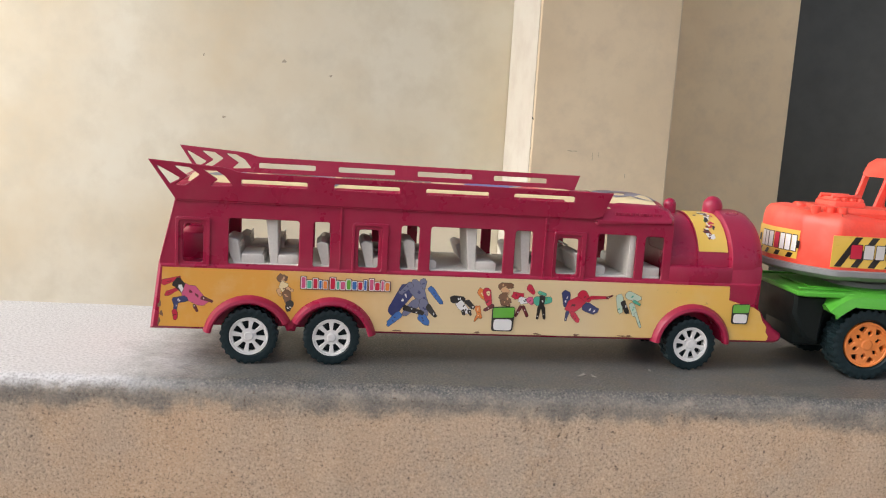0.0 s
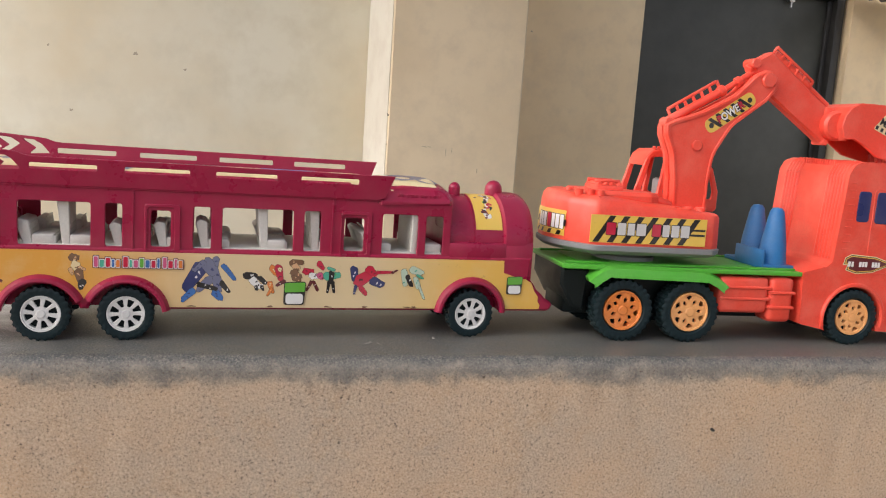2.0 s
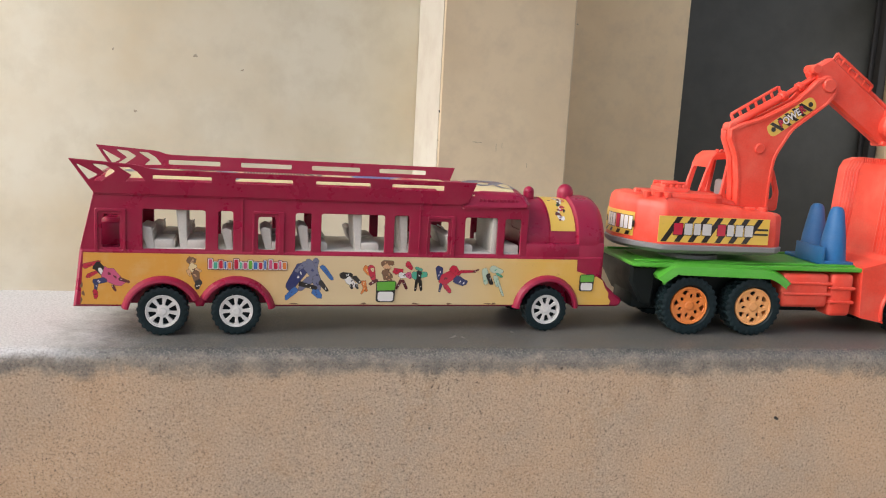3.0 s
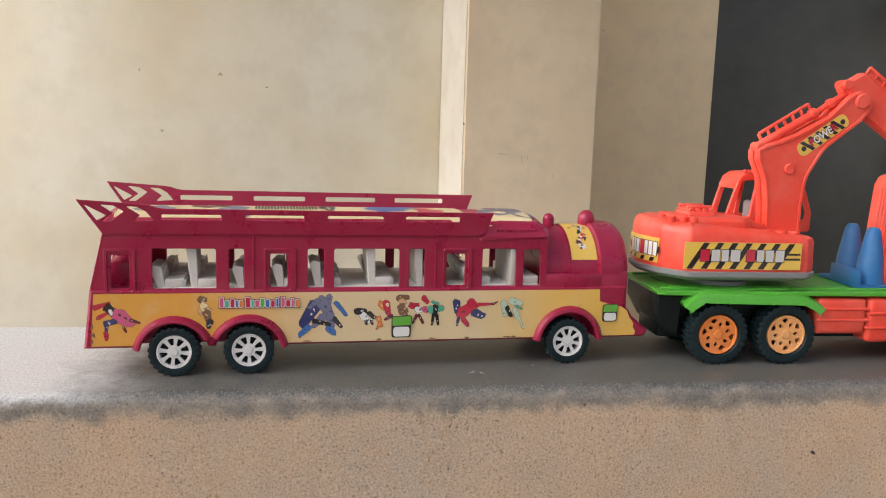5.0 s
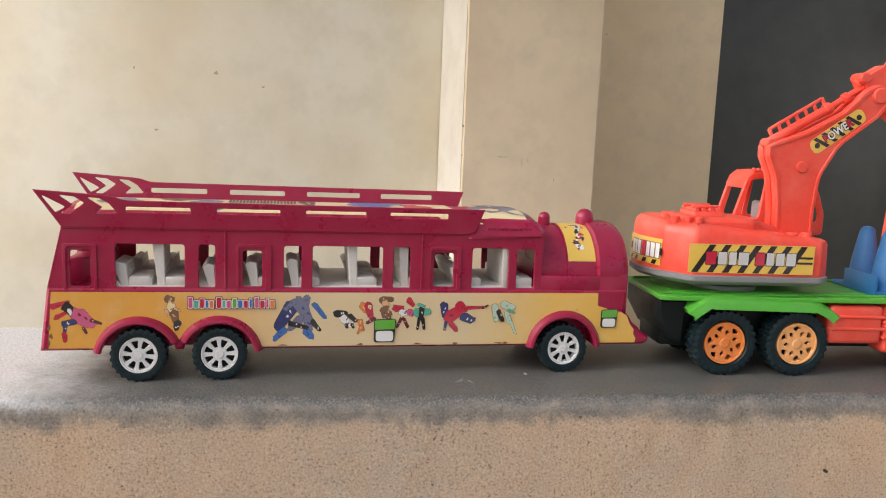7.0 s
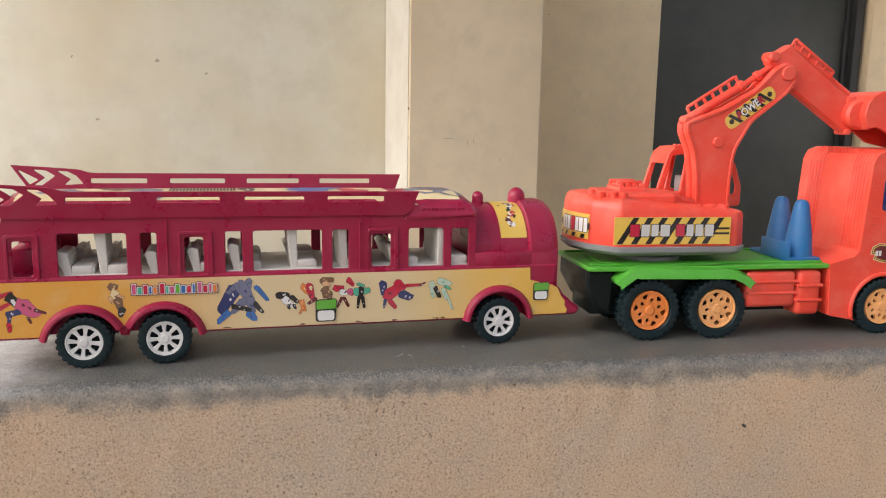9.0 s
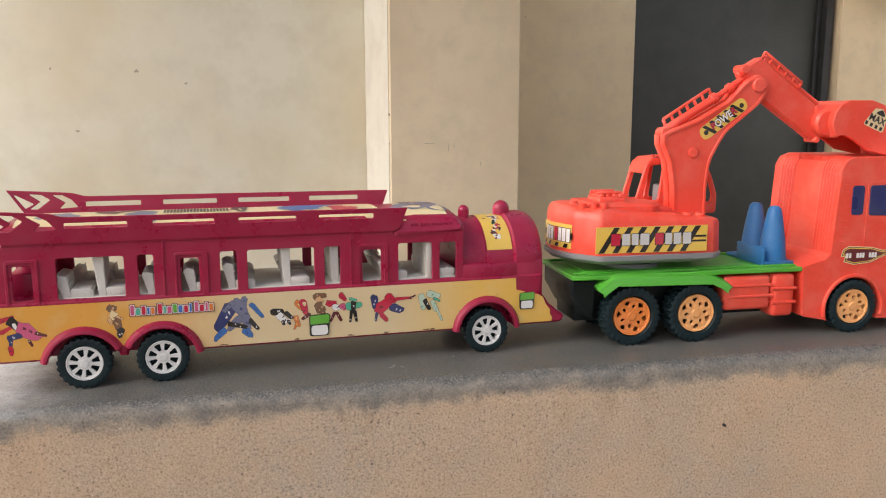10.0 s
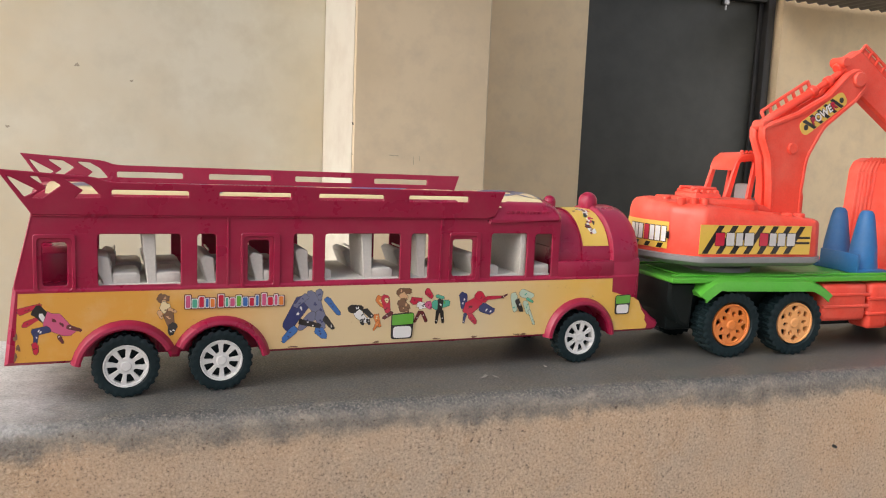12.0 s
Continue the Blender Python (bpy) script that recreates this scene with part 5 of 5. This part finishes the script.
    bm = rod(bmesh.new(), (0.1760, 0.0500, 0.3290), (0.2240, 0.0500, 0.2960), 0.0058, 12)
    rod(bm, (0.2240, 0.0500, 0.2960), (0.2530, 0.0500, 0.2760), 0.0034, 10)
    part("stick_ram", bm, ORANGE, stick, "orange hydraulic ram")
    bm = rod(bmesh.new(), (0.1750, 0.0430, 0.3360), (0.2260, 0.0430, 0.3010), 0.0018, 8)
    for k in range(6):
        f = k / 5
        rod(bm, (0.1750 + 0.051 * f, 0.0430, 0.3360 - 0.035 * f), (0.1730 + 0.051 * f, 0.0460, 0.3290 - 0.035 * f), 0.0018, 8)
    part("ladder_rail", bm, ORANGE, stick)
    bm = block(bmesh.new(), 0.2460, 0.2580, 0.0400, 0.0600, 0.2620, 0.2740, 0.003)
    part("bucket_pin", rod(bmesh.new(), (0.2500, 0.0390, 0.2330), (0.2500, 0.0620, 0.2330), 0.0035, 10), ORANGE, stick)
    part("bucket_link", bm, ORANGE, stick)
    part("bucket_knuckle", rod(bmesh.new(), (0.2585, 0.0320, 0.2530), (0.2585, 0.0720, 0.2530), 0.0170, 28), ORANGE, stick)
    # bucket: curved shell with cheeks and teeth
    back_c = [(0.2560, 0.2520), (0.2590, 0.2650), (0.2660, 0.2750), (0.2780, 0.2800), (0.3090, 0.2800), (0.3260, 0.2745), (0.3360, 0.2620), (0.3510, 0.2205)]
    front_c = [(0.3430, 0.2120), (0.3050, 0.2200), (0.2840, 0.2340), (0.2720, 0.2390), (0.2620, 0.2360)]
    bo = rounded(back_c + front_c, [0.006, 0.01, 0.01, 0.01, 0.01, 0.01, 0.01, 0.003, 0.003, 0.01, 0.008, 0.008, 0.006], 4)
    bucket = plate("bucket", bo, [], 0.0220, 0.0035, ORANGE, e, "orange digging bucket", 0.0010)
    plate("bucket_cheek", bo, [], 0.0800, 0.0035, ORANGE, bucket, "", 0.0010)
    bm = bmesh.new()
    sh = rounded([(0.2620, 0.2360)] + back_c, [0.004] + [0.01] * 7 + [0.0], 4)
    outer = sh
    for y0, y1 in ((0.0250, 0.0805),):
        ring_o = [(x, z) for x, z in outer]
        cx, cz = 0.293, 0.245
        va = [[bm.verts.new((x, y, z)) for x, z in ring_o] for y in (y0, y1)]
        vb = [[bm.verts.new((x + (cx - x) * 0.07, y, z + (cz - z) * 0.07)) for x, z in ring_o] for y in (y0, y1)]
        for i in range(len(ring_o) - 1):
            bm.faces.new((va[0][i], va[0][i + 1], va[1][i + 1], va[1][i]))
            bm.faces.new((vb[0][i], vb[1][i], vb[1][i + 1], vb[0][i + 1]))
        for i in (0, len(ring_o) - 1):
            bm.faces.new((va[0][i], va[1][i], vb[1][i], vb[0][i]))
    part("bucket_shell", bm, ORANGE, bucket)
    for k in range(5):
        y = 0.0265 + 0.0125 * k
        part("tooth", block(bmesh.new(), 0.3420, 0.3500, y, y + 0.005, 0.2090, 0.2230, 0.001, 1), ORANGE, bucket)
    # bucket sticker
    m = Matrix.Translation((0.2950, 0.0218, 0.2485)) @ Matrix.Rotation(radians(90), 4, "X") @ Matrix.Rotation(radians(-22), 4, "Z")
    bm = slab(bmesh.new(), rounded([(0, 0.004), (0.030, 0.004), (0.028, 0.022), (0.018, 0.030), (0.008, 0.027)], 0.003), [], 0.0002, 0, lambda x, y, d: m @ Vector((x, y, d)))
    st = part("bucket_sticker", bm, P["cream"], bucket, "cream and black sticker with a word")
    bm = slab(bmesh.new(), rounded([(0.009, 0.0215), (0.0265, 0.0215), (0.018, 0.0290)], 0.003), [], 0.0001, 0, lambda x, y, d: m @ Vector((x, y, 0.0004 + d)))
    part("print_patch", bm, P["black"], st)
    for k in range(4):
        bm = slab(bmesh.new(), box2(0.002 + 0.0072 * k, 0.0052, 0.0056 + 0.0072 * k, 0.0095), [], 0.0001, 0, lambda x, y, d: m @ Vector((x, y, 0.0004 + d)))
        part("print_stripe", bm, P["black"], st)
    lettering("bucket_word", "MAX", 0.0115, m @ Matrix.Translation((0.0160, 0.0155, 0.0006)), P["black"], st, "black word", 0.95, 0.0003)
    # open operator's cab on the far side
    shift = Matrix.Translation((0.012, 0, -0.004))
    cabo = rounded([(0.0180, 0.1560), (0.0330, 0.2080), (0.0400, 0.2150), (0.0760, 0.2180), (0.1020, 0.2120), (0.1200, 0.1960), (0.1290, 0.1700), (0.1290, 0.1460), (0.0300, 0.1460)], [0.004, 0.008, 0.008, 0.02, 0.02, 0.02, 0.015, 0.006, 0.004], 4)
    ch = [rounded([(0.0290, 0.1640), (0.0390, 0.2060), (0.0560, 0.2080), (0.0500, 0.1640)], 0.003), rounded([(0.0570, 0.1640), (0.0630, 0.2090), (0.0950, 0.2090), (0.0950, 0.1640)], 0.004), rounded([(0.1000, 0.1640), (0.1000, 0.2060), (0.1060, 0.2040), (0.1150, 0.1920), (0.1215, 0.1700), (0.1210, 0.1600)], 0.004)]
    cab = plate("operator_cab", cabo, ch, 0.0750, 0.0040, ORANGE, e, "open orange operator's cab", 0.0012)
    plate("cab_side", cabo, ch, 0.1150, 0.0040, ORANGE, cab, "", 0.0012)
    bm = bmesh.new()
    rf = [(0.0300, 0.2000), (0.0340, 0.2100), (0.0420, 0.2160), (0.0760, 0.2185), (0.1020, 0.2125), (0.1200, 0.1965)]
    va = [[bm.verts.new((x, y, z)) for x, z in rf] for y in (0.0760, 0.1180)]
    vb = [[bm.verts.new((x + 0.0008, y, z - 0.0035)) for x, z in rf] for y in (0.0760, 0.1180)]
    for i in range(len(rf) - 1):
        bm.faces.new((va[0][i], va[0][i + 1], va[1][i + 1], va[1][i]))
        bm.faces.new((vb[0][i], vb[1][i], vb[1][i + 1], vb[0][i + 1]))
    for i in (0, -1):
        bm.faces.new((va[0][i], va[1][i], vb[1][i], vb[0][i]))
    part("cab_roof", bm, ORANGE, cab)
    for k in range(5):
        part("roof_stud", rod(bmesh.new(), (0.0440 + 0.006 * k, 0.082, 0.2160), (0.0440 + 0.006 * k, 0.082, 0.2195), 0.0020, 8), ORANGE, cab)
    bm = block(bmesh.new(), 0.060, 0.085, 0.084, 0.110, 0.146, 0.165, 0.004)
    block(bm, 0.058, 0.066, 0.084, 0.110, 0.150, 0.182, 0.004)
    part("cab_seat", bm, GREY, cab, "grey-blue moulded seat")
    for q in (cab, *cab.children):
        q.data.transform(shift)
    return e


excavator()

# ---------------------------------------------------------------- small things on and in the walls
FLAKE = plain("old_paint_flake", (0.36, 0.35, 0.32), 0.8)


def flake(x, y, s, seed):
    bm = bmesh.new()
    o = blob(0, 0, s, s * 0.5, seed, 10, 0.5)
    slab(bm, o, [], 0.0006, 0, lambda px, py, d: (px, py, d + 0.0007 + 0.15 * max(0, px)))
    ob = tagged(part("paint_flake", bm, FLAKE), "small pale flake of old paint lying on the cement", "debris", "paint flakes on the ledge")
    ob.matrix_world = pose(x, y, 0.0, 0, 0, seed * 40)


for x, y, sz, sd in ((0.316, 0.772, 0.0042, 1), (0.3865, 0.795, 0.0025, 2), (0.326, 0.770, 0.0025, 3)):
    flake(x, y, sz, sd)
bm = lathe(bmesh.new(), [(0, -0.004), (0.0014, -0.004), (0.0018, 0.0), (0, 0.0)], 10)
nail = tagged(part("nail_head", bm, JAMB), "small dark nail head in the sandy render", "nail")
nail.matrix_world = pose(0.680, 0.7300, -0.077)


def wall_mark(x, y, z, w, h, seed, mat=None):
    """A shallow chip or rubbed spot in the distemper."""
    bm = slab(bmesh.new(), blob(0, 0, w, h, seed, 14, 0.5), [], 0.0012, 0.0004, lambda px, py, d: (px, d, py))
    ob = tagged(part("plaster_chip", bm, mat or JAMB), "small dark chip in the wall's distemper", "wall chip", kind="structure")
    ob.matrix_world = pose(x, y - 0.001, z)


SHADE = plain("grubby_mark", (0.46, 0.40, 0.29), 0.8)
for x, y, z, w, h, sd, mt in ((-0.125, WY, 0.386, 0.006, 0.006, 1, SHADE), (-0.598, WY, 0.436, 0.005, 0.006, 2, SHADE), (-0.30, WY, 0.43, 0.008, 0.010, 3, SHADE), (-0.52, WY, 0.21, 0.007, 0.007, 4, SHADE),
                             (0.812, 2.812, 0.150, 0.0022, 0.016, 5, SHADE), (0.833, 2.811, 0.158, 0.0016, 0.010, 6, SHADE), (0.74, 2.815, 0.165, 0.020, 0.003, 7, SHADE), (0.93, 2.807, 0.09, 0.0014, 0.014, 8, SHADE),
                             (0.6005, 2.841, 0.268, 0.004, 0.006, 9, JAMB), (0.6005, 2.841, 0.165, 0.003, 0.004, 10, SHADE), (1.467, DY, 0.761, 0.006, 0.005, 11, SHADE)):
    wall_mark(x, y, z, w * 0.75, h * 0.75, sd, mt)
